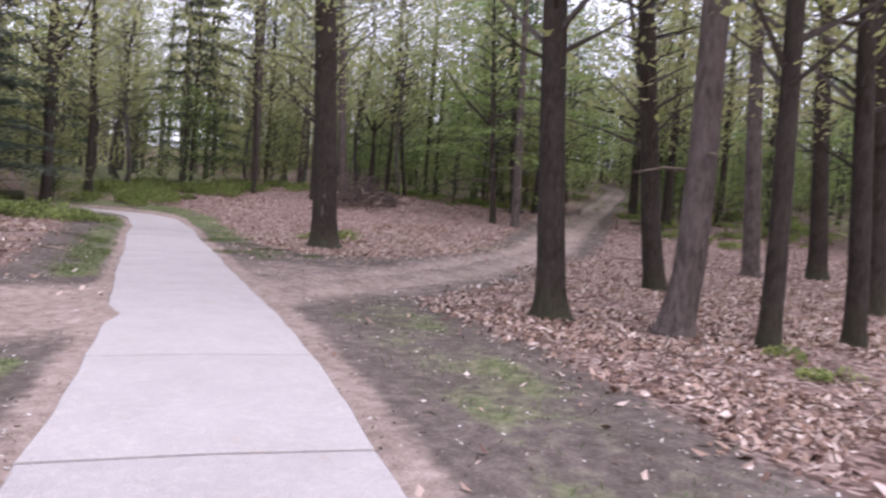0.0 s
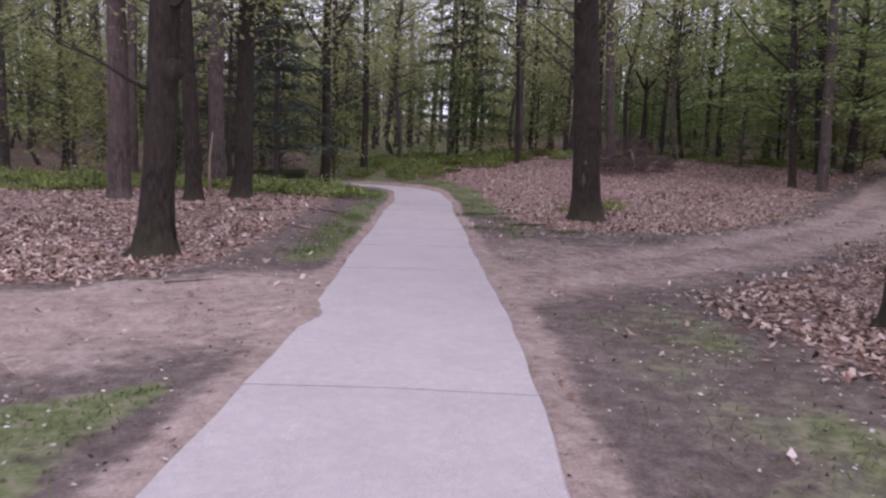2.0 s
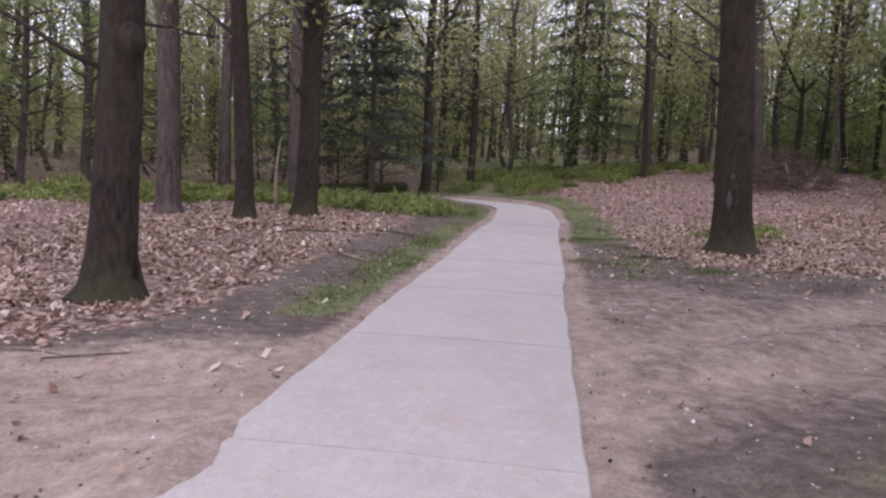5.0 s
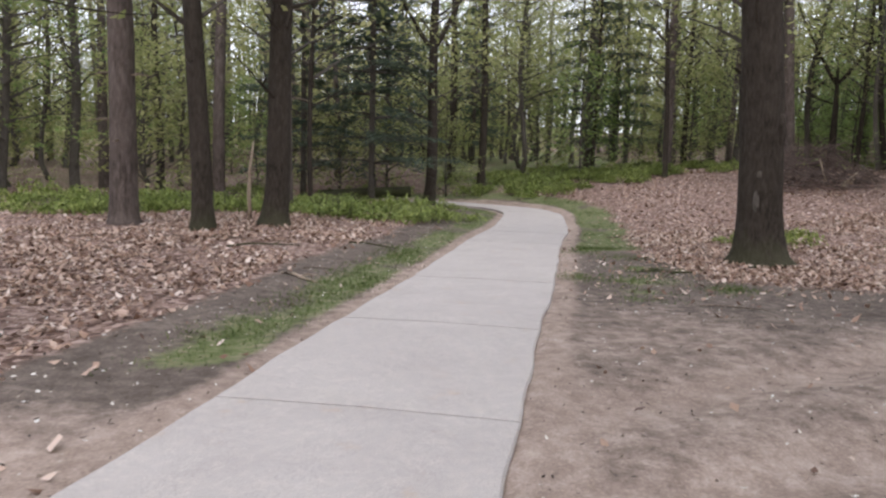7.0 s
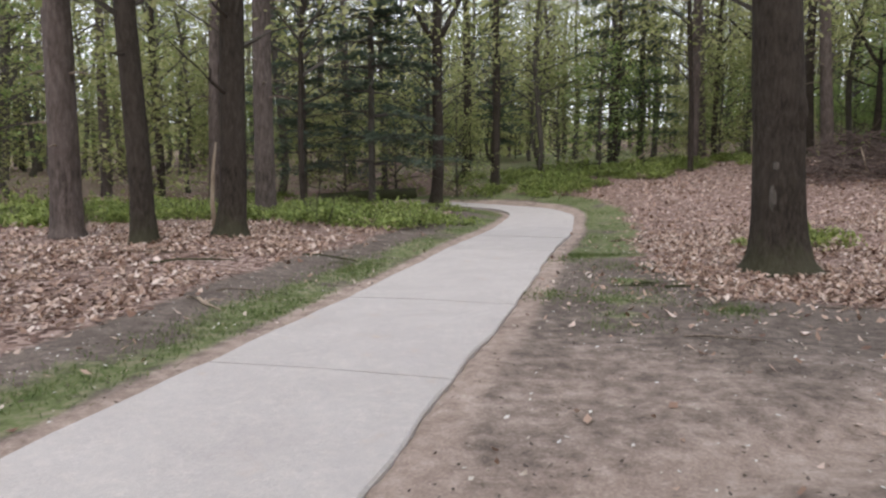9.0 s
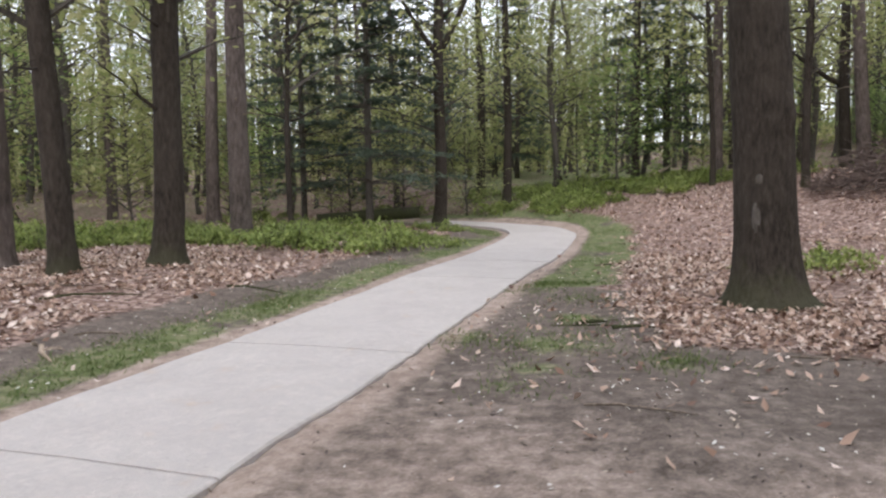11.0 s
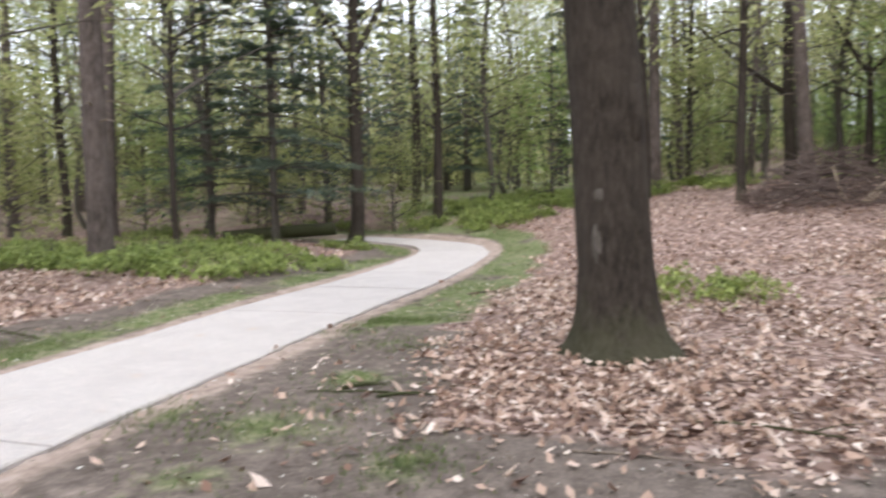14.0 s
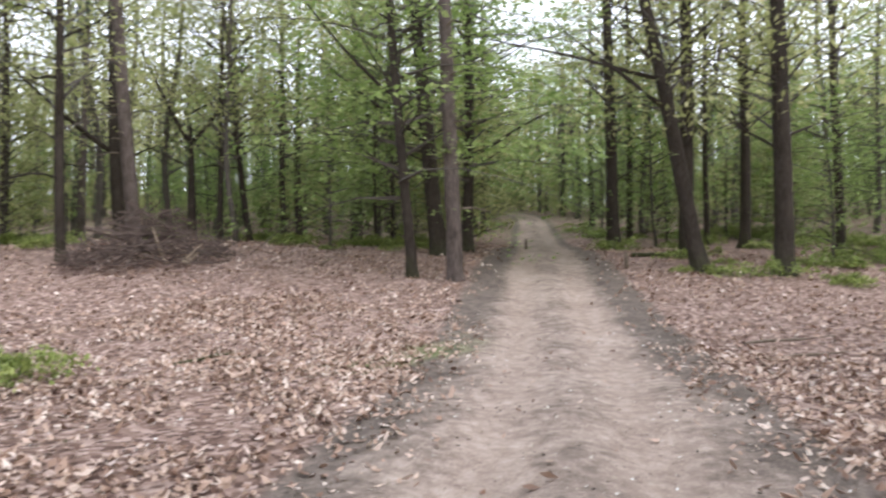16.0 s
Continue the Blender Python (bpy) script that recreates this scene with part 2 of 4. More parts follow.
def cover_at(x, y, dl, side, dt):
    """Sand, grass and litter shares."""
    dt_n = dt * (1 + 0.3 * step(9, 18, x) + 0.35 * step(18, 30, x))
    wide = 1 - 0.4 * step(18, 30, x)
    sand = step(2.0, 1.0, dt_n) * (0.58 + 0.42 * np.exp(-((dt - 0.62) / 0.28) ** 2)) + np.where(side > 0, step(1.36, 1.06, dl), step(1.42, 1.12, dl)) * 0.85
    sand = np.maximum(sand, 0.9 * step(2.3, 1.0, dt) * step(-3.5, -5.5, x))
    sand = np.maximum(sand, 0.62 * np.exp(-(((x + 0.3) / 1.9) ** 2 + ((y - 2.6) / 2.2) ** 2)))
    left, right = side > 0, side < 0
    grass = np.where(left, 0.85 * step(1.05, 1.25, dl) * step(2.25, 1.55, dl) * step(2.0, 2.6, dt), 0.0)
    grass = np.where(left & (y < 0), step(1.2, 1.6, dl) * step(3.2, 2.2, dl) * step(2.0, 2.6, dt), grass)
    grass = np.where(right & (y > 10), step(1.15, 1.4, dl) * step(2.9, 2.0, dl) * 0.95, grass)
    grass = np.where(right & (y < 0.5), 0.46 * step(1.4, 1.9, dl) * step(3.6, 2.6, dl) * step(1.5, 2.2, dt), grass)
    for px, py, r in ((0.6, 6.2, 0.55), (0.43, 5.4, 0.35), (1.25, 7.5, 0.4), (1.4, 8.8, 0.45), (0.15, 4.9, 0.3), (1.6, 5.4, 0.3), (-0.2, 6.6, 0.4), (0.9, 9.6, 0.4)):
        grass = np.maximum(grass, 0.7 * np.exp(-(((x - px) ** 2 + (y - py) ** 2) / r ** 2)))
    grass = np.maximum(grass, 0.75 * np.exp(-(((x - 10.4) / 2.2) ** 2 + ((y - 8.7) / 0.7) ** 2)))
    grass = np.maximum(grass, 0.22 * step(13, 18, y) * step(-1, -4, x))
    grass = np.maximum(grass, 0.75 * step(25, 29, y) * step(-3, 3, x) * step(24, 16, x))
    grass = np.minimum(1, grass * (0.95 + 0.6 * ripple(x * 0.9, y * 0.9 + 1)))
    far = np.hypot(x - 2, y - 3)
    grass = np.maximum(grass, 0.4 * step(27, 36, far))
    litter = np.where(left, step(2.3, 3.0, dl), step(2.6, 3.5, dl))
    litter = np.where(right & (y > 9.5), step(1.9, 2.6, dl), litter)
    bare = np.exp(-(((x - 1.6) / 2.6) ** 2 + ((y - 4.6) / 1.9) ** 2))
    litter = litter * step(1.5, 2.4, dt / wide) * (1 - step(0.35, 0.75, bare))
    litter = np.where(right & (y < 1.5), litter * step(2.8, 4.2, dl), litter)
    litter = np.maximum(litter, step(2.3, 1.3, np.hypot(x - 3.75, y - 8.2)) * 0.95)
    return np.clip(sand, 0, 1), np.clip(grass, 0, 1), np.clip(litter, 0, 1)


# ---- helpers for meshes ----
def mesh(name, verts, faces, mat, shade=False):
    me = bpy.data.meshes.new(name)
    me.from_pydata(np.asarray(verts, float).tolist() if isinstance(verts, np.ndarray) else verts, [], faces.tolist() if isinstance(faces, np.ndarray) else faces)
    me.materials.append(mat)
    if shade:
        me.polygons.foreach_set("use_smooth", [True] * len(me.polygons))
    me.update()
    return me


def part(name, me, parent, label=""):
    ob = new(name, me)
    ob.parent = parent
    return tagged(ob, label) if label else ob


def tube(points, radii, sides=9, lobes=0.0, seed=0, cap=True):
    """Verts and faces of a tapering, slightly uneven stem through points."""
    rnd = random.Random(seed)
    p = [Vector(q) for q in points]
    verts, faces = [], []
    ph = rnd.uniform(0, 6.28)
    for i, (q, r) in enumerate(zip(p, radii)):
        d = (p[min(i + 1, len(p) - 1)] - p[max(i - 1, 0)]).normalized()
        a = d.orthogonal().normalized() if abs(d.z) < 0.75 else d.cross(Vector((0, 1, 0))).normalized()
        b = d.cross(a)
        for k in range(sides):
            w = 6.28318 * k / sides
            rr = r * (1 + rnd.uniform(-0.035, 0.035))
            if lobes and i < 5:
                rr *= 1 + lobes * (1 - i / 5) ** 2 * (0.5 + 0.5 * math.cos(5 * w + ph))
            verts.append(q + a * (math.cos(w) * rr) + b * (math.sin(w) * rr))
        if i:
            o = (i - 1) * sides
            faces += [(o + k, o + (k + 1) % sides, o + sides + (k + 1) % sides, o + sides + k) for k in range(sides)]
    if cap:
        faces.append(tuple(range((len(p) - 1) * sides, len(p) * sides)))
        faces.append(tuple(range(sides - 1, -1, -1)))
    return verts, faces


def join(pieces):
    verts, faces = [], []
    for v, f in pieces:
        o = len(verts)
        verts += v
        faces += [tuple(i + o for i in q) for q in f]
    return verts, faces


def leaf_quads(rs, centres, size, tilt, fold=0.0, thin=0.62):
    """Loose pointed leaves at the centres (n x 3): verts and quads; fold lifts the tips."""
    n = len(centres)
    az = rs.uniform(0, 2 * np.pi, n)
    nx, ny = rs.normal(0, tilt, n), rs.normal(0, tilt, n)
    s = size * rs.uniform(0.6, 1.35, n)
    dx = np.stack([np.cos(az), np.sin(az), -(nx * np.cos(az) + ny * np.sin(az))], 1)
    dy = np.stack([-np.sin(az), np.cos(az), nx * np.sin(az) - ny * np.cos(az)], 1)
    up = np.array([0, 0, 1.0])
    l, w = (s * 0.5)[:, None], (s * 0.5 * thin)[:, None]
    lift = (s * fold * rs.uniform(-0.2, 1, n))[:, None] * up
    v = np.stack([centres - dx * l + lift, centres + dy * w, centres + dx * l + lift, centres - dy * w], 1).reshape(-1, 3)
    return v, np.arange(4 * n).reshape(n, 4)


# ---- ground ----
def axis(lo, hi, fine, mid_lo, mid_hi, reach):
    """Grid lines: fine from lo to hi, half a metre out to mid_lo and mid_hi, then ever wider."""
    def out(mid):
        at, gap, lines = 0.0, fine, []
        while at < reach:
            gap = min(gap * 1.07, 0.45) if at < mid else gap * 1.22
            at += gap
            lines.append(at)
        return np.array(lines)
    return np.concatenate([(lo - out(lo - mid_lo))[::-1], np.arange(lo, hi + fine / 2, fine), hi + out(mid_hi - hi)])


gx, gy = axis(-10, 16, 0.14, -22, 62, 900), axis(-11, 18, 0.14, -14, 46, 900)
X, Y = np.meshgrid(gx, gy)
DL, SIDE = near(LANE, X, Y)
DT, _ = near(TRACK, X, Y)
Z = ground_z(X, Y, DL, DT)
nxg, nyg = len(gx), len(gy)
idx = np.arange(nxg * nyg).reshape(nyg, nxg)
gf = np.stack([idx[:-1, :-1], idx[:-1, 1:], idx[1:, 1:], idx[1:, :-1]], -1).reshape(-1, 4)
gme = mesh("ground", np.stack([X, Y, Z], -1).reshape(-1, 3), gf, SOIL, True)
att = gme.color_attributes.new("cover", "FLOAT_COLOR", "POINT")
shares = cover_at(X, Y, DL, SIDE, DT)
att.data.foreach_set("color", np.stack([*shares, np.ones_like(X)], -1).astype(np.float32).ravel())
tagged(new("ground", gme), "sandy forest floor with leaf litter, soil and thin grass", "ground", kind="structure")


def land_at(x, y):
    return float(ground_z(np.array([x]), np.array([y]))[0])


# ---- trees ----
def leaf_spray(rs, base, az, length, rise, droop, n, spread, flat=0.12, curl=0.0):
    """Leaf places along one branch that reaches out from base."""
    u = rs.uniform(0.15, 1, n) ** 0.8
    side = rs.normal(0, spread, n) * length * (0.12 + u * (1.2 - 0.75 * u))
    d, q = np.array([math.cos(az), math.sin(az)]), np.array([-math.sin(az), math.cos(az)])
    xy = np.array(base[:2]) + np.outer(u * length, d) + np.outer(side + curl * length * u * u, q)
    z = base[2] + u * length * rise - droop * u * u * length + rs.normal(0, flat, n)
    return np.column_stack([xy, z])


def branch_points(base, az, length, rise, droop, n=5, curl=0.0):
    return [(base[0] + math.cos(az) * length * u - math.sin(az) * curl * length * u * u, base[1] + math.sin(az) * length * u + math.cos(az) * curl * length * u * u, base[2] + length * (rise * u - droop * u * u)) for u in [k / (n - 1) for k in range(n)]]


def crown(seed, kind, height, low, reach, sprays, per):
    """A crown's leaf mesh and the bare twigs that carry it."""
    rs = np.random.RandomState(seed)
    pts, wood = [], []
    for k in range(sprays):
        h = low + (height - low) * ((k + rs.uniform(0, 1)) / sprays)
        f = (h - low) / (height - low)
        az = k * 2.4 + rs.uniform(-0.5, 0.5)
        if kind == "spruce":
            h = low + (height - low) * (math.floor(f * 15) + rs.uniform(0, 0.25)) / 15
            L, rise, droop, sp, flat = reach * (1.02 - f) ** 0.8 * rs.uniform(0.6, 1.1), rs.uniform(0.05, 0.22), rs.uniform(0.12, 0.3), 0.17, 0.05
        elif kind == "pine":
            L, rise, droop, sp, flat = reach * (0.5 + 0.6 * math.sin(3.1 * min(1, f + 0.1))) * rs.uniform(0.6, 1.1), 0.35, 0.1, 0.22, 0.16
        elif kind == "beech":
            L, rise, droop, sp, flat = reach * (1.1 - 0.6 * f) * rs.uniform(0.6, 1.15), 0.32, 0.38, 0.36, 0.07
        else:
            L, rise, droop, sp, flat = reach * (1.0 - 0.45 * f) * rs.uniform(0.55, 1.15), 0.55, 0.2, 0.40, 0.30
        curl = 0.0 if kind == "spruce" else rs.uniform(-0.6, 0.6)
        if kind in ("oak", "bush"):
            rise, droop = rs.uniform(0.25, 1.1), rs.uniform(-0.1, 0.4)
        elif kind in ("beech", "sapling"):
            rise, droop = rs.uniform(0.15, 0.7), rs.uniform(0.2, 0.55)
        pts.append(leaf_spray(rs, (0, 0, h), az, L, rise, droop, per, sp, flat, curl))
        wood.append(tube(branch_points((0, 0, h), az, L * 0.93, rise, droop, 5, curl), [0.03 * L ** 0.5, 0.022, 0.015, 0.01, 0.005], 3, seed=k, cap=False))
    return np.vstack(pts), wood


CROWNS = {}


def crown_meshes(kind, v):
    """Shared meshes of a crown and its twigs; a few variants of each kind."""
    if (kind, v) not in CROWNS:
        seed = {"beech": 11, "oak": 23, "pine": 37, "spruce": 41, "sapling": 53, "bush": 67}[kind] + v
        height, low, reach, sprays, per, mat, size, tilt = {
            "beech": (12, 1.8, 5.0, 48, 110, BEECH_LEAF, 0.175, 0.3), "oak": (14, 3.4, 4.4, 48, 66, OAK_LEAF, 0.165, 0.5),
            "pine": (17, 9.5, 2.8, 30, 80, PINE_LEAF, 0.22, 0.8), "spruce": (12.5, 1.3, 3.1, 84, 115, PINE_LEAF, 0.24, 0.25),
            "sapling": (6.0, 0.5, 2.5, 28, 80, BEECH_LEAF, 0.16, 0.35),
            "bush": (4.6, 0.25, 2.4, 26, 75, OAK_LEAF, 0.17, 0.45)}[kind]
        pts, wood = crown(seed, kind, height, low, reach, sprays, per)
        v4, f4 = leaf_quads(np.random.RandomState(seed + 1), pts, size, tilt, 0.1, 0.34 if mat is PINE_LEAF else 0.6)
        CROWNS[kind, v] = (mesh(kind + "_crown", v4, f4, mat), mesh(kind + "_twigs", *join(wood), PINE if kind == "pine" else THIN))
    return CROWNS[kind, v]


tree_count = 0


def tree(x, y, d, kind="oak", lean=(0.0, 0.0), sway=0.0, height=15.0, flare=1.5, label="", limbs=(), leaves=True, bark_mat=None, group="", scale=1.0):
    """A tree with trunk diameter d at chest height; lean in metres per metre; limbs: (height, azimuth, length, rise, thickness)."""
    global tree_count
    tree_count += 1
    seed = tree_count
    rnd = random.Random(seed)
    ob = new({"oak": "oak_tree", "beech": "beech_tree", "pine": "pine_tree", "spruce": "spruce_tree", "sapling": "beech_sapling", "bush": "oak_sapling"}[kind])
    ob.location = (x, y, land_at(x, y) - 0.05)
    mat = bark_mat or {"oak": OAK, "beech": OAK, "pine": PINE, "spruce": THIN, "sapling": THIN, "bush": THIN}[kind]
    hs = [0, 0.08, 0.18, 0.32, 0.55, 0.9, 1.4, 2, 2.7, 3.5, 4.4, 5.5, 7, 9, 11.5, height]
    hs = [h for h in hs if h < height] + [height]
    ph = rnd.uniform(0, 6.28)

    def at(h):
        return Vector((lean[0] * h + sway * math.sin(0.55 * h + ph) * min(1, h) * 0.5, lean[1] * h + sway * math.cos(0.45 * h + ph) * min(1, h) * 0.4, h))

    rad = []
    for h in hs:
        r = d / 2 * max(0.12, 1 - 0.75 * h / height * (0.55 + 0.45 * h / height) + 0.05)
        rad.append(r * (1 + (flare - 1) * math.exp(-h / 0.28)))
    me = mesh("trunk", *tube([at(h) for h in hs], rad, 14 if d > 0.3 else 9, 0.22 if d > 0.3 else 0.08, seed), mat, True)
    part("trunk", me, ob)
    for h, az, length, rise, thick in limbs:
        n = 8
        pts = []
        for k in range(n):
            u = k / (n - 1)
            b = at(h)
            bend = 0.12 * length * math.sin(5 * u + seed)
            pts.append((b.x + math.cos(az) * length * u - math.sin(az) * bend * u, b.y + math.sin(az) * length * u + math.cos(az) * bend * u, h + length * rise * (u ** 1.15)))
        part("branch", mesh("branch", *tube(pts, [thick / 2 * (1 - 0.8 * k / (n - 1)) for k in range(n)], 7, 0, seed + 7), mat, True), ob)
    if kind in ("oak", "beech", "spruce") and 0.15 <= d < 0.6:
        r2 = random.Random(seed + 500)
        for k in range(r2.randint(4, 7)):
            h, az, L, w = r2.uniform(2.2, 8.0), r2.uniform(0, 6.28), r2.uniform(0.7, 2.8), r2.uniform(0.022, 0.05)
            b, turn, rise = at(h), r2.uniform(-0.8, 0.8), r2.uniform(-0.05, 0.9)
            pts = [b]
            for j in range(5):
                az, rise = az + turn * r2.uniform(-0.4, 1.0), rise + r2.uniform(-0.3, 0.3)
                pts.append(pts[-1] + Vector((math.cos(az), math.sin(az), rise)) * (L / 5))
            fork = [pts[2], pts[2] + Vector((math.cos(az + 1.2), math.sin(az + 1.2), 0.5)) * L * 0.2, pts[2] + Vector((math.cos(az + 0.9), math.sin(az + 0.9), 0.7)) * L * 0.42]
            both = join([tube(pts, [w, w * 0.8, w * 0.62, w * 0.45, w * 0.3, w * 0.12], 5, 0, k, False), tube(fork, [w * 0.5, w * 0.3, w * 0.1], 4, 0, k, False)])
            part("branch", mesh("branch", *both, mat, True), ob)
    if kind == "pine":
        for k in range(9):
            h, az, L = rnd.uniform(1.6, 7.5), rnd.uniform(0, 6.28), rnd.uniform(0.2, 0.9)
            b = at(h)
            r0 = d * 0.4
            stub = [(b.x + math.cos(az) * (r0 + L * u), b.y + math.sin(az) * (r0 + L * u), h + L * (0.15 * u - 0.25 * u * u)) for u in (-0.1, 0.4, 1)]
            part("dead_branch", mesh("dead_branch", *tube(stub, [0.028, 0.02, 0.008], 5, 0, k), DEAD), ob)
    if leaves:
        cm, tm = crown_meshes(kind, seed % 3)
        top = at(7)
        for name, m in (("crown", cm), ("twig_mass", tm)):
            c = tagged(part(name, m, ob), kind="stuff")
            c.location = (top.x * 0.6, top.y * 0.6, 0)
            c.rotation_euler = (0, 0, rnd.uniform(0, 6.28))
            s = scale * rnd.uniform(0.9, 1.1)
            c.scale = (s, s, s)
    words = label or {"oak": "dark oak trunk rising from brown fallen leaves", "beech": "beech with fresh light green layered leaves", "pine": "pine with reddish scaly bark and bare lower trunk",
                      "spruce": "dark green spruce with tiered drooping branches", "sapling": "young beech sapling in fresh green leaf", "bush": "bushy young oak with pale yellowish green leaves"}[kind]
    return tagged(ob, words, "tree", group or kind + " trees of the wood")


# trees round the crossing
tree(3.66, 8.24, 0.70, "oak", (-0.062, 0.0), 0.05, 17, 1.62, "thick dark oak trunk with mossy flared foot", [(7.5, 2.6, 3.5, 0.6, 0.16), (8.2, 0.4, 4.0, 0.7, 0.18)])
tree(-6.5, 3.0, 0.44, "oak", (0.045, -0.01), 0.06, 15, 1.75, "oak trunk with a dark burl and split branch scar", [(7.0, 1.2, 3.2, 0.6, 0.13)])
tree(-5.95, 10.35, 0.36, "oak", (-0.03, 0.0), 0.05, 15, 1.35)
tree(-4.8, 11.4, 0.46, "oak", (0.045, 0.01), 0.10, 15, 1.45, "leaning oak trunk among brown fallen leaves")
tree(0.55, -3.12, 0.38, "oak", (-0.05, 0.043), 0.06, 15, 1.7, "straight oak trunk with a mossy flared foot", [(7.0, 2.2, 3.0, 0.6, 0.12)])
tree(6.4, -1.1, 0.42, "oak", (-0.095, 0.082), 0.10, 15, 1.4, "slender oak trunk bowed slightly to one side")
tree(1.34, -4.6, 0.40, "pine", (0.03, -0.025), 0.26, 14, 1.5, "curved pine trunk with reddish scaly bark")
tree(1.62, -5.77, 0.26, "oak", (-0.02, 0.018), 0.08, 13, 1.3)
tree(3.23, -6.21, 0.27, "oak", (-0.05, 0.042), 0.06, 13, 1.3)
tree(8.4, -4.77, 0.42, "oak", (-0.05, 0.045), 0.06, 15, 1.4)
tree(16.5, -0.5, 0.55, "oak", (-0.05, 0.045), 0.06, 15, 1.4)
tree(14.3, 0.6, 0.5, "pine", (-0.05, 0.045), 0.05, 16, 1.2)
tree(11.5, -3.6, 0.3, "oak", (0.02, -0.01), 0.1, 14, 1.3)
tree(18.5, -5.0, 0.4, "oak", (0.0, 0.02), 0.1, 15, 1.3)
# wood on the north-west side
tree(-7.7, 11.6, 0.50, "pine", (0.0, 0.0), 0.05, 16, 1.2)
tree(-5.2, 17.4, 0.52, "pine", (0.01, 0.0), 0.04, 17, 1.15, "straight pine with reddish knotty bark")
tree(-4.6, 20.6, 0.17, "oak", (0.01, 0.0), 0.12, 11, 1.1)
tree(-11.5, 29.0, 0.32, "oak", (0.0, 0.0), 0.15, 15, 1.2)
tree(-2.55, 23.4, 0.24, "spruce", (0.0, 0.0), 0.02, 13, 1.2, scale=1.12)
tree(-5.2, 26.0, 0.22, "spruce", (0.0, 0.0), 0.02, 12, 1.2, scale=0.95)
tree(-0.25, 25.0, 0.42, "oak", (0.02, 0.0), 0.14, 15, 1.5, "dark oak forking into two stout limbs", [(6.0, 0.25, 2.0, 2.1, 0.26), (6.0, 2.9, 1.9, 1.6, 0.22), (4.6, 3.0, 1.8, 0.55, 0.06), (7.2, 0.2, 2.6, 0.9, 0.1)])
tree(2.6, 29.2, 0.36, "oak", (0.0, 0.0), 0.1, 14, 1.3)
tree(1.8, 33.5, 0.4, "oak", (0.0, 0.0), 0.1, 15, 1.3)
tree(9.6, 35.2, 0.42, "spruce", (0.0, 0.0), 0.02, 13, 1.2, scale=1.25)
tree(11.4, 36.0, 0.36, "spruce", (0.0, 0.0), 0.02, 13, 1.2, scale=1.15)
tree(8.3, 30.5, 0.2, "oak", (0.01, 0.0), 0.06, 13, 1.2)
# wood on the mound and along the track
tree(11.2, 21.9, 0.26, "oak", (0.0, 0.0), 0.08, 13, 1.25, "thin oak trunk beside the brushwood heap")
tree(9.4, 24.8, 0.20, "oak", (-0.03, 0.02), 0.10, 13, 1.2)
tree(14.65, 24.56, 0.46, "pine", (-0.05, 0.04), 0.03, 17, 1.15)
tree(15.5, 27.2, 0.40, "oak", (-0.02, 0.02), 0.14, 14, 1.3, "dark oak with one low upswept limb", [(3.2, 2.5, 3.6, 0.9, 0.22)])
tree(18.2, 26.9, 0.36, "oak", (-0.01, 0.01), 0.10, 4.6, 1.3, "oak forking low into two crooked limbs", [(3.9, 2.45, 1.9, 2.0, 0.2), (3.9, -0.55, 2.3, 1.5, 0.22), (3.0, 2.4, 2.2, 0.5, 0.08), (5.9, -0.6, 2.6, 0.25, 0.10)], False)
tree(18.9, 26.2, 0.22, "oak", (0.02, -0.02), 0.06, 12, 1.2)
tree(20.6, 26.5, 0.26, "oak", (-0.07, 0.08), 0.16, 11, 1.2)
tree(23.5, 28.0, 0.28, "oak", (0.0, 0.0), 0.1, 13, 1.2)
tree(23.0, 26.3, 0.34, "oak", (0.0, 0.0), 0.2, 9, 1.2)
tree(10.2, 26.5, 0.40, "pine", (0.0, 0.0), 0.04, 16, 1.2)
tree(13.2, 31.0, 0.26, "oak", (0.0, 0.0), 0.12, 14, 1.2)
tree(22.0, 20.7, 0.15, "oak", (0.0, 0.0), 0.2, 8, 1.1)
tree(23.2, 21.1, 0.15, "beech", (0.0, 0.0), 0.2, 9, 1.1, scale=0.8)
tree(16.0, 13.75, 0.27, "beech", (-0.045, 0.055), 0.08, 12, 1.25, "thin leaning beech with fresh green leaves", [(4.4, 2.5, 3.0, 1.1, 0.11)])
tree(16.5, 12.8, 0.38, "pine", (-0.02, 0.02), 0.03, 16, 1.15, "straight reddish pine trunk at the track's edge")
tree(19.9, 16.0, 0.50, "beech", (-0.06, 0.07), 0.12, 13, 1.5, "dark leaning beech spreading layered fresh leaves", [(3.6, 1.8, 4.2, 0.8, 0.16)], scale=1.25)
tree(21.6, 16.2, 0.36, "beech", (0.01, 0.0), 0.20, 13, 1.4, "", [(3.2, -0.2, 4.5, 0.5, 0.14), (4.2, 2.4, 3.8, 0.6, 0.13)], scale=1.25)
tree(19.0, 20.0, 0.09, "sapling", (0.0, 0.0), 0.1, 6, 1.1)
tree(24.5, 23.0, 0.10, "sapling", (0.0, 0.0), 0.1, 6, 1.1, scale=1.2)
tree(-1.7, 29.6, 0.08, "bush", (0.0, 0.0), 0.1, 4.4, 1.1)
tree(-3.8, 28.2, 0.08, "bush", (0.0, 0.0), 0.1, 4.4, 1.1, scale=0.8)
tree(0.9, 28.6, 0.07, "bush", (0.0, 0.0), 0.1, 4.4, 1.1, scale=0.7)
tree(35.5, 26.0, 0.3, "beech", (0.0, 0.0), 0.2, 13, 1.3, scale=1.2)
tree(40.0, 21.0, 0.3, "beech", (0.0, 0.0), 0.2, 13, 1.3, scale=1.2)
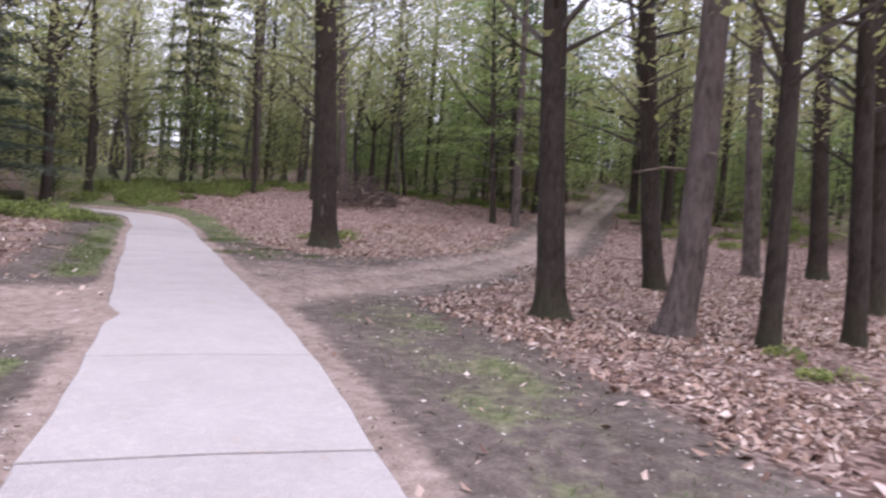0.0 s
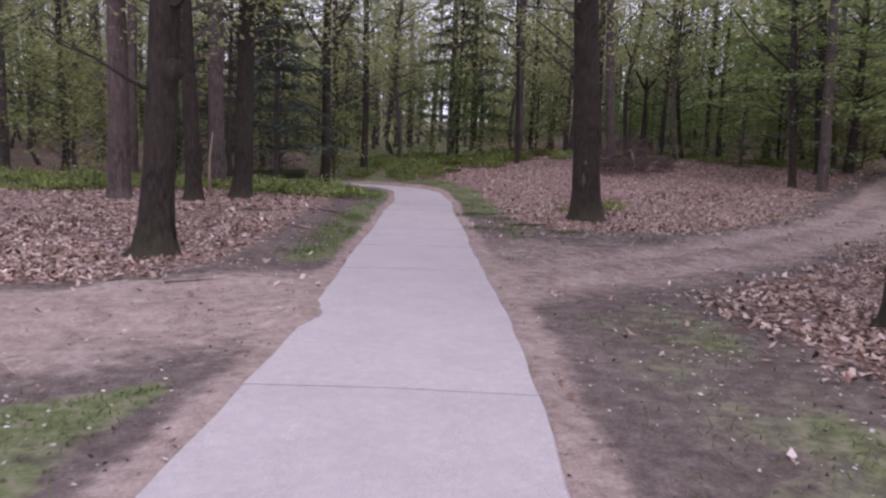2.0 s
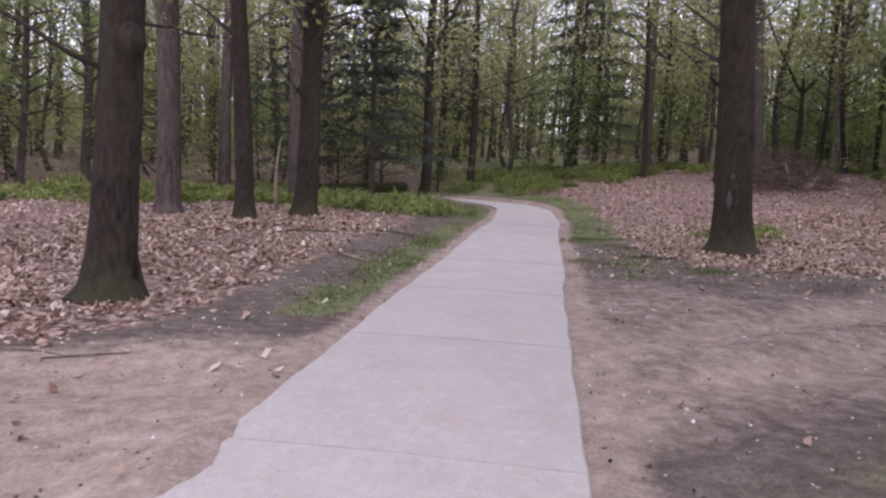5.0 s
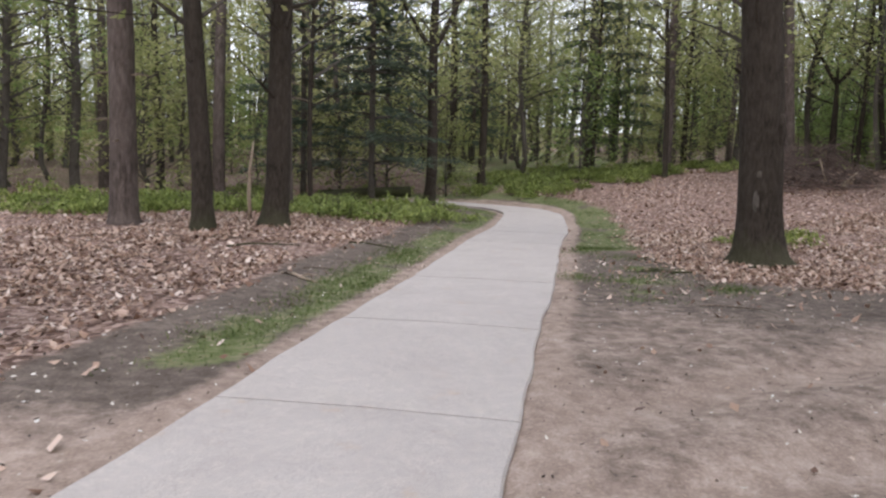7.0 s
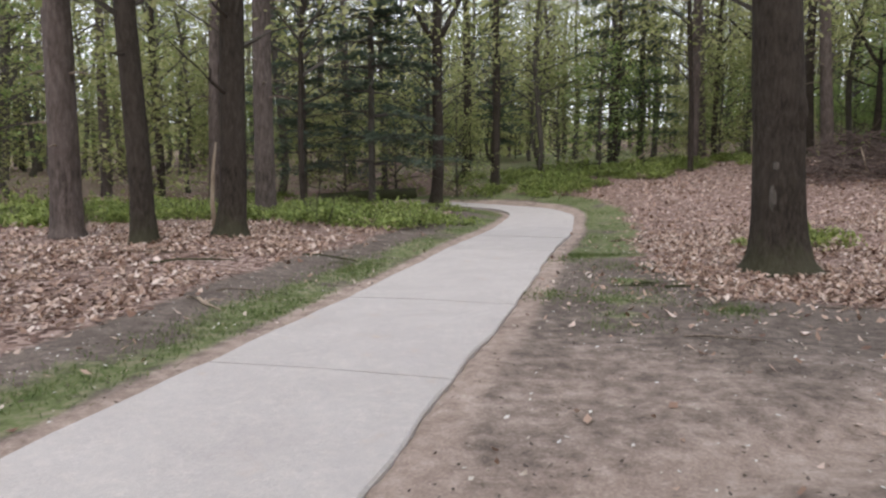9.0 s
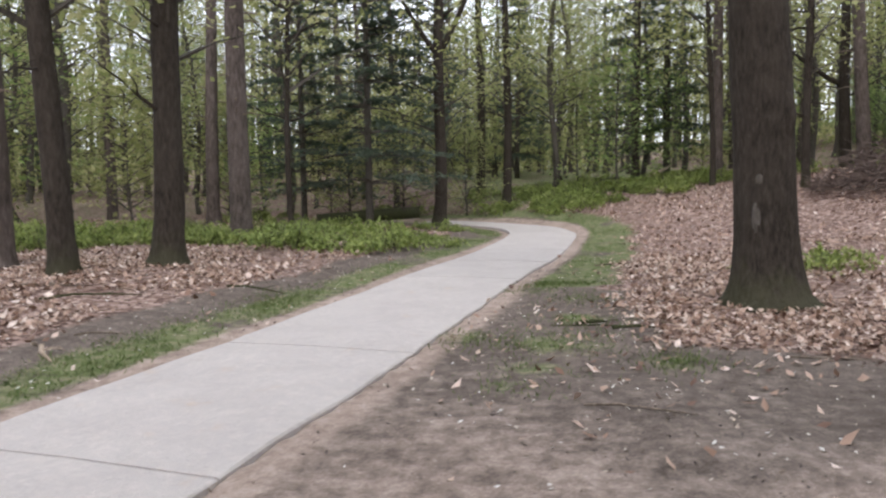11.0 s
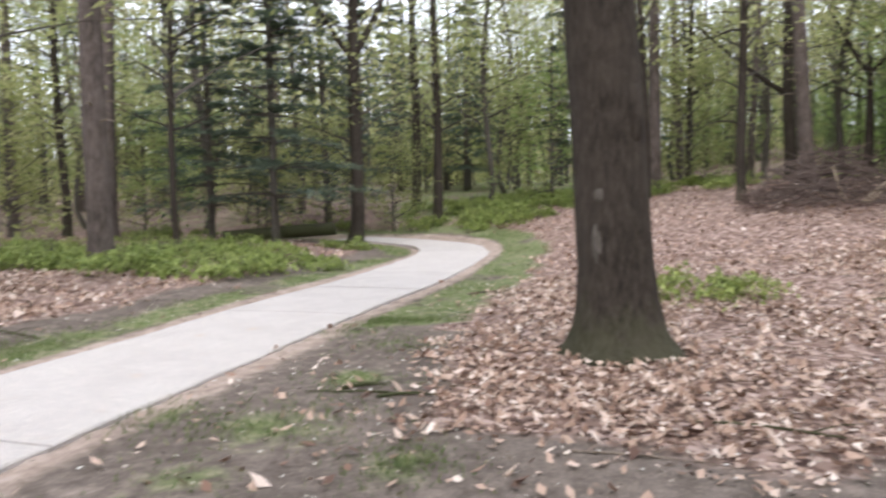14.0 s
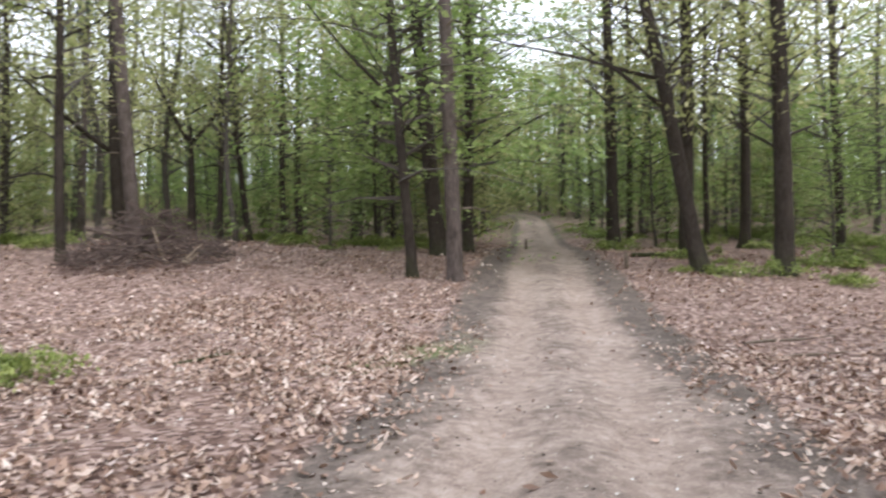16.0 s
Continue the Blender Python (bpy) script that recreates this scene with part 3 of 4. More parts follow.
tree(46.0, 32.5, 0.3, "beech", (0.0, 0.0), 0.2, 13, 1.3, scale=1.2)
tree(52.0, 29.5, 0.3, "beech", (0.0, 0.0), 0.2, 13, 1.3, scale=1.2)
tree(33.5, 24.0, 0.3, "oak", (0.0, 0.0), 0.1, 12, 1.3)
tree(26.3, 13.2, 0.46, "oak", (-0.02, 0.02), 0.1, 14, 1.3)
tree(30.5, 14.5, 0.26, "oak", (0.0, 0.0), 0.1, 13, 1.2)
tree(24.3, 9.9, 0.44, "oak", (0.0, 0.0), 0.08, 15, 1.4)
tree(21.7, 8.6, 0.42, "oak", (-0.13, 0.16), 0.14, 12, 1.5, "leaning oak trunk with a long reaching limb", [(4.3, 2.35, 3.0, 0.8, 0.16), (5.1, 2.2, 5.4, 0.3, 0.12)])
tree(30.0, 11.2, 0.22, "oak", (0.0, 0.0), 0.1, 13, 1.2)
tree(28.5, 9.4, 0.36, "oak", (0.0, 0.0), 0.12, 14, 1.4)
tree(22.2, 6.7, 0.46, "oak", (-0.01, 0.01), 0.08, 15, 1.35)
tree(27.5, 6.3, 0.27, "oak", (-0.02, 0.02), 0.08, 13, 1.2)

# where the track bends away on the rise
for x, y, d, kind in ((62, 37.5, 0.3, "beech"), (64.5, 40.0, 0.26, "oak"), (66, 36, 0.3, "beech"), (63.5, 43.5, 0.3, "spruce"), (68, 42, 0.3, "oak"), (58.5, 33.0, 0.3, "beech"), (65, 46.5, 0.28, "beech"),
                      (50.5, 36.5, 0.3, "beech"), (54.2, 41.0, 0.26, "beech"), (61.0, 34.5, 0.09, "sapling"), (63.0, 40.5, 0.09, "sapling"), (66.0, 42.5, 0.09, "sapling"), (60.0, 36.4, 0.08, "bush"), (64.0, 37.6, 0.08, "bush"), (70, 45, 0.3, "spruce"), (70, 39, 0.3, "spruce")):
    tree(x, y, d, kind, (0.0, 0.0), 0.1, 13 if d > 0.1 else 5, 1.3)

# the wood beyond: copies of a few trees, thinned round lane and track
# all but the pines wear the lightened bark, haze painted into their colour
models = [tree(60 + 4 * i, -60, d, k, (0.0, 0.0), sw, h, 1.25, scale=sc, bark_mat=None if k == "pine" else THIN) for i, (d, k, sw, h, sc) in enumerate([
    (0.30, "oak", 0.5, 14, 1.0), (0.22, "oak", 0.7, 12, 0.9), (0.36, "oak", 0.25, 15, 1.05), (0.40, "pine", 0.05, 16, 1.0), (0.26, "spruce", 0.02, 12.5, 1.0),
    (0.34, "beech", 0.15, 13, 1.05), (0.25, "beech", 0.2, 12, 0.9), (0.09, "sapling", 0.15, 6, 1.0), (0.07, "sapling", 0.15, 5, 0.85), (0.07, "bush", 0.1, 4.4, 1.0)])]
rnd = random.Random(4)
stand = [(o.location.x, o.location.y) for o in scene.objects if o.parent is None and o.get("category") == "tree"]
placed = 0
for attempt in range(6000):
    if placed >= 335:
        break
    r, a = rnd.uniform(20, 66), rnd.uniform(0, 6.283)
    x, y = 2 + r * math.cos(a), 3 + r * math.sin(a)
    ahead = math.degrees(math.atan2(x - 0, y + 4))
    if not -45 < ahead < 100 and rnd.random() < 0.9:
        continue
    if min((x - u) ** 2 + (y - v) ** 2 for u, v in stand) < (2.4 if r < 45 else 1.8) ** 2:
        continue
    xa, ya = np.array([x]), np.array([y])
    dt = near(TRACK, xa, ya)[0][0]
    if dt < 2.8 or near(LANE, xa, ya)[0][0] < 3.0 or (y < 30 and r < 24):
        continue
    east = ahead > 28
    if east:
        k = rnd.choices(range(10), (3, 3, 2, 1.5, 0.3, 2, 2, 4, 4, 2))[0]
    elif ahead > 5:
        k = rnd.choices(range(10), (4, 4, 2, 1, 1.2, 0.6, 0.6, 2, 2, 6))[0]
    else:
        k = rnd.choices(range(10), (4, 4, 3, 3.5, 3, 0.4, 0.4, 0.5, 1, 4))[0]
    s = rnd.uniform(0.85, 1.2)
    t = copy_thing(models[k], pose(x, y, land_at(x, y) - 0.06, rnd.uniform(-2.5, 2.5), rnd.uniform(-2.5, 2.5), rnd.uniform(0, 360)) @ Matrix.Diagonal((s, s, s, 1)))
    stand.append((x, y))
    placed += 1
# undergrowth up the slope on both sides of the track
made = 0
while made < 60:
    x, y = rnd.uniform(25, 56), rnd.uniform(4, 50)
    if near(TRACK, np.array([x]), np.array([y]))[0][0] < 2.6 or min((x - u) ** 2 + (y - v) ** 2 for u, v in stand) < 1.4 ** 2:
        made += 0.1
        continue
    s = rnd.uniform(0.7, 1.15)
    copy_thing(models[rnd.choice((7, 8, 8, 9))], pose(x, y, land_at(x, y) - 0.06, rnd.uniform(-3, 3), rnd.uniform(-3, 3), rnd.uniform(0, 360)) @ Matrix.Diagonal((s, s, s, 1)))
    stand.append((x, y))
    made += 1
for m in models:
    for o in [*m.children_recursive, m]:
        bpy.data.objects.remove(o)

# the far wood closes the view
rs = np.random.RandomState(8)
n = 760
a, r = np.concatenate([rs.uniform(radians(-15), radians(140), 560), rs.uniform(radians(140), radians(345), 200)]), rs.uniform(58, 105, n)
fx, fy = 2 + r * np.cos(a), 3 + r * np.sin(a)
keep = near(TRACK, fx, fy)[0] > 2.6
fx, fy = fx[keep], fy[keep]
fz = land(fx, fy)
stems = join([tube([(x, y, z - 0.3), (x + rs.normal(0, 0.2), y + rs.normal(0, 0.2), z + 6), (x + rs.normal(0, 0.5), y + rs.normal(0, 0.5), z + 13)], [0.2, 0.16, 0.06], 5, cap=False) for x, y, z in zip(fx, fy, fz)])
woods = tagged(new("far_wood"), "distant wood of bare stems and hazy spring leaves", "far trees", kind="stuff")
part("stems", mesh("stems", *stems, THIN), woods)
per = 200
lx, ly = np.repeat(fx, per) + rs.normal(0, 2.6, len(fx) * per), np.repeat(fy, per) + rs.normal(0, 2.4, len(fx) * per)
lz = np.repeat(fz, per) + 0.2 + 12.5 * rs.uniform(0, 1, len(lx)) ** 1.2
v4, f4 = leaf_quads(rs, np.column_stack([lx, ly, lz]), 0.46, 0.7, 0.1, 0.5)
part("leaves", mesh("leaves", v4, f4, OAK_LEAF), woods)

# the horizon: a wooded rise all round, far off
HAZE = material("far_woodland", 0.95, 0.05)
hz = noise_node(HAZE, 0.25, 6, 0.65, stretch=(1, 1, 0.35))
colour(HAZE, ramp(HAZE, hz.outputs["Fac"], [(0.32, (0.055, 0.065, 0.035)), (0.5, (0.13, 0.15, 0.075)), (0.7, (0.24, 0.26, 0.14))]))
bv, bf = [], []
for k in range(240):
    a = 2 * math.pi * k / 240
    top = 12 + 2.6 * math.sin(9 * a) + 1.8 * math.sin(23 * a + 1) + rnd.uniform(-1.5, 1.5)
    r = 128 + 4 * math.sin(7 * a)
    for rr, z in ((r, -2.0), (r + 1, 6.0), (r + 3, top)):
        bv.append((2 + rr * math.cos(a), 3 + rr * math.sin(a), z))
    j = (k + 1) % 240
    bf += [(3 * k, 3 * j, 3 * j + 1, 3 * k + 1), (3 * k + 1, 3 * j + 1, 3 * j + 2, 3 * k + 2)]
tagged(new("backdrop", mesh("backdrop", bv, bf, HAZE)), "hazy green wooded rise on the horizon", "far woods", kind="structure")

# ---- low growth ----
def shrub_mesh(seed, n, reach, height, size, mat):
    """Leaves in a cluster of rounded tufts."""
    rs = np.random.RandomState(seed)
    tufts = 11
    tr, ta = reach * 0.8 * np.sqrt(rs.uniform(0, 1, tufts)), rs.uniform(0, 6.283, tufts)
    size_t, high = reach * rs.uniform(0.2, 0.38, tufts), height * rs.uniform(0.55, 1.0, tufts) * (1 - 0.45 * (tr / reach) ** 2)
    k = rs.randint(0, tufts, n)
    u, a, w = rs.uniform(0, 1, n) ** 0.5, rs.uniform(0, 6.283, n), rs.uniform(0.72, 1.05, n)
    x = tr[k] * np.cos(ta[k]) + size_t[k] * u * np.cos(a)
    y = tr[k] * np.sin(ta[k]) + size_t[k] * u * np.sin(a)
    z = high[k] * np.sqrt(np.maximum(0.03, 1 - u * u)) * w
    v, f = leaf_quads(rs, np.column_stack([x, y, z]), size, 0.6, 0.15, 0.6)
    return mesh("bilberry_leaves", v, f, mat)


def stalks(seed, reach, height, n=18):
    rnd = random.Random(seed)
    out = []
    for k in range(n):
        a, r = rnd.uniform(0, 6.28), reach * 0.8 * rnd.random() ** 0.5
        out.append(tube([(0.6 * r * math.cos(a), 0.6 * r * math.sin(a), -0.05), (0.85 * r * math.cos(a), 0.85 * r * math.sin(a), height * 0.45), (r * math.cos(a), r * math.sin(a), height * 0.85)], [0.006, 0.004, 0.002], 3, cap=False))
    return mesh("stalks", *join(out), THIN)


shrub_kinds = [(shrub_mesh(70 + k, 620, 0.85, h, 0.08, SHRUB_LEAF), stalks(k, 0.8, h)) for k, h in enumerate((0.46, 0.62, 0.36, 0.52))]


def shrub(x, y, s=1.0, label="low fresh green bilberry shrub on the forest floor"):
    ob = new("bilberry_shrub")
    ob.location = (x, y, land_at(x, y) - 0.02)
    ob.rotation_euler = (0, 0, rnd.uniform(0, 6.28))
    k = rnd.randrange(4)
    for name, me in zip(("foliage", "stalk_mass"), shrub_kinds[k]):
        c = tagged(part(name, me, ob), kind="stuff")
        c.scale = (s, s, s * rnd.uniform(0.85, 1.2))
    return tagged(ob, label, "shrub", "bilberry shrubs")


for x, y, s in ((5.5, 11.0, 0.95), (6.3, 11.3, 0.8), (4.9, 11.6, 0.5), (1.2, -6.2, 0.4), (0.6, -6.9, 0.45), (-0.4, 22.6, 0.9), (0.2, 22.0, 0.8)):
    shrub(x, y, s)
for count, x0, x1, y0, y1 in ((52, -11.5, -0.3, 14.4, 18.2), (30, -14, -1.5, 18, 24), (16, -8, 0.5, 25.8, 31), (12, -17, -8, 12.2, 15), (84, 3.4, 13, 24.6, 33), (34, 1.5, 9, 25.2, 28.5), (14, 1.5, 6, 28, 33), (26, 14, 26, 28, 33), (18, 17, 26, 17.5, 23), (34, 21, 36, 3.5, 10), (34, 24, 40, 10, 17), (20, 27, 44, 18, 30)):
    made = 0
    while made < count:
        x, y = rnd.uniform(x0, x1), rnd.uniform(y0, y1)
        if near(LANE, np.array([x]), np.array([y]))[0][0] > 1.9 and near(TRACK, np.array([x]), np.array([y]))[0][0] > 2.0:
            shrub(x, y, rnd.uniform(0.5, 1.2))
        made += 1


# ---- fallen wood ----
def stick_thing(name, points, radii, mat, label, category="branch", sides=8, group=""):
    ob = new(name)
    ob.location = points[0]
    o = Vector(points[0])
    part("stem", mesh("stem", *tube([Vector(p) - o for p in points], radii, sides, 0, len(points)), mat, True), ob)
    return tagged(ob, label, category, group)


zl = land_at(-2.5, 25.3)
stick_thing("fallen_log", [(-4.6, 25.1, zl + 0.2), (-3.2, 25.2, zl + 0.26), (-2.0, 25.3, zl + 0.32), (-0.95, 25.3, zl + 0.36)], [0.17, 0.2, 0.22, 0.21], ROT, "dark rotting log lying among the shrubs", "log", 12)
for k, (x, y, dx, dy, up) in enumerate(((7.6, 28.2, 2.3, 2.6, 0.5), (7.9, 28.0, 1.9, 2.9, 0.4), (9.6, 27.6, 2.2, 0.9, 0.15))):
    z = land_at(x, y)
    z2 = max(land_at(x + dx, y + dy), z) + up
    stick_thing("fallen_pole", [(x, y, z + 0.1), (x + dx / 2, y + dy / 2, (z + z2) / 2 + 0.12), (x + dx, y + dy, z2 + 0.1)], [0.06, 0.055, 0.03], PALE, "pale bare pole lying across green shrubs", "pole", 7, "poles on the bank")

heap = new("brushwood_heap")
hx, hy = 12.75, 19.95
heap.location = (hx, hy, land_at(hx, hy) - 0.1)
rnd = random.Random(12)
for k in range(290):
    a, rr = rnd.uniform(0, 6.28), rnd.random() ** 0.6
    px, py = 2.35 * rr * math.cos(a), 1.4 * rr * math.sin(a)
    h = 1.6 * (1 - rr * rr) * rnd.uniform(0.2, 1.0)
    b, L, t = rnd.uniform(0, 6.28), rnd.uniform(0.5, 1.5), rnd.uniform(-0.25, 0.65)
    bend = rnd.uniform(-0.2, 0.2)
    pts = [(px + (u - 0.5) * L * math.cos(b) - bend * math.sin(3 * u) * math.sin(b), py + (u - 0.5) * L * math.sin(b) + bend * math.sin(3 * u) * math.cos(b), max(0.05, h + (u - 0.4) * L * t)) for u in (0, 0.35, 0.7, 1)]
    part("twig", mesh("twig", *tube(pts, [0.026, 0.021, 0.015, 0.008], 4, cap=False), BRUSH), heap)
for px, py, dx, dz in ((-0.3, -1.0, -0.25, 1.0), (0.1, -1.1, 0.7, 0.55), (0.2, -1.15, 0.5, 0.35)):
    pts = [(px, py, 0.05), (px + dx * 0.5, py + 0.1, dz * 0.55), (px + dx, py + 0.15, dz)]
    part("branch", mesh("branch", *tube(pts, [0.045, 0.035, 0.015], 6), PALE), heap, "pale bare branch")
small = []
for k in range(420):
    a, rr = rnd.uniform(0, 6.28), rnd.random() ** 0.55
    q = Vector((2.5 * rr * math.cos(a), 1.5 * rr * math.sin(a), 0.05 + 1.3 * (1 - rr * rr) * rnd.uniform(0.1, 1.0)))
    d = Vector((rnd.uniform(-1, 1), rnd.uniform(-1, 1), rnd.uniform(-0.3, 0.6))).normalized() * rnd.uniform(0.25, 0.6)
    small.append(tube([q, q + d * 0.5 + Vector((0, 0, 0.04)), q + d], [0.012, 0.009, 0.004], 3, cap=False))
tagged(part("twig_mass", mesh("twig_mass", *join(small), BRUSH), heap), kind="stuff")
tagged(heap, "heap of dead brown brushwood with pale broken branches", "brushwood")

for x, y, az, L, w, m in ((-4.15, 6.3, -0.9, 0.75, 0.05, PALE), (-3.9, 6.55, 0.4, 0.5, 0.02, DEAD), (1.1, 7.1, 0.2, 0.35, 0.05, ROT), (1.5, 6.9, 2.9, 0.7, 0.02, ROT), (1.4, 6.75, 0.1, 0.45, 0.035, ROT), (2.2, 7.0, 2.7, 0.6, 0.015, DEAD),
                          (3.5, 6.1, -0.6, 1.3, 0.022, ROT), (2.6, 5.6, -0.4, 0.8, 0.016, DEAD), (0.6, 4.3, -0.3, 0.7, 0.018, DEAD), (4.6, 5.6, -0.4, 0.9, 0.018, DEAD), (2.5, 12.5, 0.1, 1.0, 0.03, DEAD), (7.8, 10.7, 0.1, 1.1, 0.06, ROT),
                          (8.3, 10.6, -0.5, 0.7, 0.04, DEAD), (7.0, 7.0, 1.2, 0.5, 0.03, DEAD), (13.8, 5.3, -0.6, 1.6, 0.05, DEAD), (13.0, 4.6, -0.5, 1.2, 0.04, DEAD), (-6.3, 0.6, 0.3, 0.6, 0.02, DEAD), (-7.0, 0.9, -0.2, 0.9, 0.02, DEAD), (0.2, -1.8, -0.2, 1.0, 0.02, DEAD),
                          (-0.3, -2.2, 0.1, 0.7, 0.02, DEAD), (4.2, -2.6, -0.5, 1.4, 0.05, DEAD), (15.5, 16.5, 0.6, 1.6, 0.05, DEAD), (-5.2, 8.3, 0.3, 1.2, 0.03, ROT), (-6.5, 9.0, 0.1, 1.6, 0.04, DEAD), (-3.3, 9.6, -0.2, 0.9, 0.03, ROT), (23.2, 11.2, -0.6, 2.6, 0.14, ROT)):
    pts = []
    for u in (0, 0.3, 0.6, 1):
        px, py = x + math.cos(az) * L * u - math.sin(az) * 0.05 * L * math.sin(7 * u), y + math.sin(az) * L * u + math.cos(az) * 0.05 * L * math.sin(4 * u)
        pts.append((px, py, land_at(px, py) + w * 0.35 + (0.008 if 0.2 < u < 0.9 else 0.0)))
    ob = stick_thing("fallen_branch", pts, [w / 2, w * 0.45, w * 0.4, w * 0.15], m, "pale broken branch on the ground" if m is PALE else "dead brown branch lying on soil and leaves", "branch", 6, "fallen branches")
    if L > 0.7:
        b, o = Vector(pts[2]), Vector(pts[0])
        q = b + Vector((math.cos(az + 0.7) * L * 0.3, math.sin(az + 0.7) * L * 0.3, 0.03))
        part("side_twig", mesh("side_twig", *tube([b - o, (b + q) / 2 - o + Vector((0, 0, 0.02)), q - o], [w * 0.25, w * 0.18, w * 0.08], 4), m), ob)
for x, y, h, d in ((20.8, 10.3, 0.45, 0.12), (26.0, 14.9 + 1.8, 0.4, 0.1)):
    stick_thing("wooden_stake", [(x, y, land_at(x, y) - 0.1), (x, y, land_at(x, y) + h * 0.6), (x + 0.02, y, land_at(x, y) + h)], [d / 2, d / 2, d * 0.42], DEAD, "short weathered stake beside the track", "stake", 8, "stakes by the track")

# the burl and split scar on the oak by the lane
burled = [o for o in scene.objects if o.get("label", "").startswith("oak trunk with a dark burl")][0]
pts = [(0.20, -0.10, 2.9), (0.24, -0.13, 2.75), (0.27, -0.14, 2.62), (0.24, -0.12, 2.5), (0.21, -0.10, 2.2), (0.20, -0.09, 1.6), (0.20, -0.08, 0.9), (0.22, -0.08, 0.1)]
part("burl", mesh("burl", *tube(pts, [0.03, 0.12, 0.15, 0.10, 0.07, 0.06, 0.06, 0.09], 9, 0, 5), OAK, True), burled, "dark swollen burl over a split scar")

# scars on the thick oak, and a dead stem among the shrubs
thick = [o for o in scene.objects if o.get("label", "").startswith("thick dark oak")][0]


def on_thick(az, h, r):
    return (-0.06 * h + math.cos(radians(az)) * r, math.sin(radians(az)) * r, h)


part("bark_scar", mesh("bark_scar", *tube([on_thick(-128, h, 0.288) for h in (0.75, 0.9, 1.1, 1.28, 1.36)], [0.02, 0.06, 0.075, 0.055, 0.015], 9, 0, 3), THIN, True), thick, "worn grey scar in the bark")
part("bark_scar", mesh("bark_scar", *tube([on_thick(-122, h, 0.288) for h in (1.46, 1.52, 1.6, 1.66)], [0.02, 0.065, 0.065, 0.02], 9, 0, 4), THIN, True), thick, "worn grey scar in the bark")
part("knot", mesh("knot", *tube([on_thick(-52, h, 0.30) for h in (1.95, 2.1, 2.3, 2.5, 2.62)], [0.03, 0.09, 0.12, 0.09, 0.03], 9, 0, 6), OAK, True), thick, "dark swollen knot")
zs = land_at(-5.5, 13.2)
stick_thing("dead_stem", [(-5.5, 13.2, zs - 0.1), (-5.53, 13.2, zs + 0.6), (-5.5, 13.22, zs + 1.2), (-5.42, 13.2, zs + 1.75)], [0.05, 0.045, 0.035, 0.015], PALE, "pale dead broken stem standing among green shrubs", "dead stem", 7)

# ---- leaf litter, grass and bits on the ground ----
rs = np.random.RandomState(21)


def scatter(n, x0, x1, y0, y1, share, power=1.0):
    """Places picked by a cover share, with the height of the ground."""
    x, y = rs.uniform(x0, x1, n), rs.uniform(y0, y1, n)
    dl, side = near(LANE, x, y)
    dt = near(TRACK, x, y)[0]
    c = cover_at(x, y, dl, side, dt)
    p = share(c, x, y, dl, dt) * (dl > 0.98)
    ok = rs.uniform(0, 1, n) < p ** power
    x, y, dl, dt = x[ok], y[ok], dl[ok], dt[ok]
    return np.column_stack([x, y, ground_z(x, y, dl, dt)])


def litter_share(c, x, y, dl, dt):
    patch = 0.55 + 0.95 * ripple(x * 0.55, y * 0.55 + 3) + 0.7 * ripple(x * 1.7, y * 1.7)
    thin = 0.16 * step(3.4, 2.2, dt) * step(0.9, 1.5, dt) * step(3, 6, x) + 0.1 * np.exp(-((x - 2.2) ** 2 + (y - 6.4) ** 2) / 2.5)
    return np.clip(c[2] * patch + 0.007 + thin, 0, 1)


for name, n, box, size in (("leaf_litter", 200000, (-9, 13, -8, 15), 0.072), ("leaf_litter", 90000, (-16, 27, -9, 30), 0.10)):
    p = scatter(n, *box, litter_share)
    if size > 0.1:
        p = p[~((p[:, 0] > -9) & (p[:, 0] < 13) & (p[:, 1] > -8) & (p[:, 1] < 15))]
    p[:, 2] += rs.uniform(0.004, 0.045, len(p))
    v, f = leaf_quads(rs, p, size, 0.45, 0.22, 0.6)
    tagged(new(name, mesh(name, v, f, LITTER)), "curled brown and pale fallen oak leaves", "leaves", kind="stuff")

p = scatter(48000, -9, 14, -9, 14, lambda c, x, y, dl, dt: np.clip(0.45 - 0.3 * c[0], 0, 1) * (0.5 + 0.6 * ripple(x, y)))
p[:, 2] += 0.004
v, f = leaf_quads(rs, p, 0.034, 0.3, 0.1, 0.6)
tagged(new("leaf_crumbs", mesh("leaf_crumbs", v, f, SPECKS)), "pale crumbs of leaves and chips on the soil", "leaf crumbs", kind="stuff")
p = scatter(60000, -9, 14, -9, 14, lambda c, x, y, dl, dt: np.clip(0.4 - 0.1 * c[0], 0, 1) * (0.5 + 0.5 * ripple(x + 5, y)))
p[:, 2] += 0.004
v, f = leaf_quads(rs, p, 0.04, 0.3, 0.15, 0.4)
tagged(new("dark_mulch", mesh("dark_mulch", v, f, MULCH)), "dark bits of bark and rotted leaves on soil", "mulch", kind="stuff")

def grass_share(c, x, y, dl, dt):
    return np.clip(c[1] * (1 - 0.7 * c[0]) * (0.6 + 0.9 * ripple(x * 0.9 + 2, y * 0.9)), 0, 1)


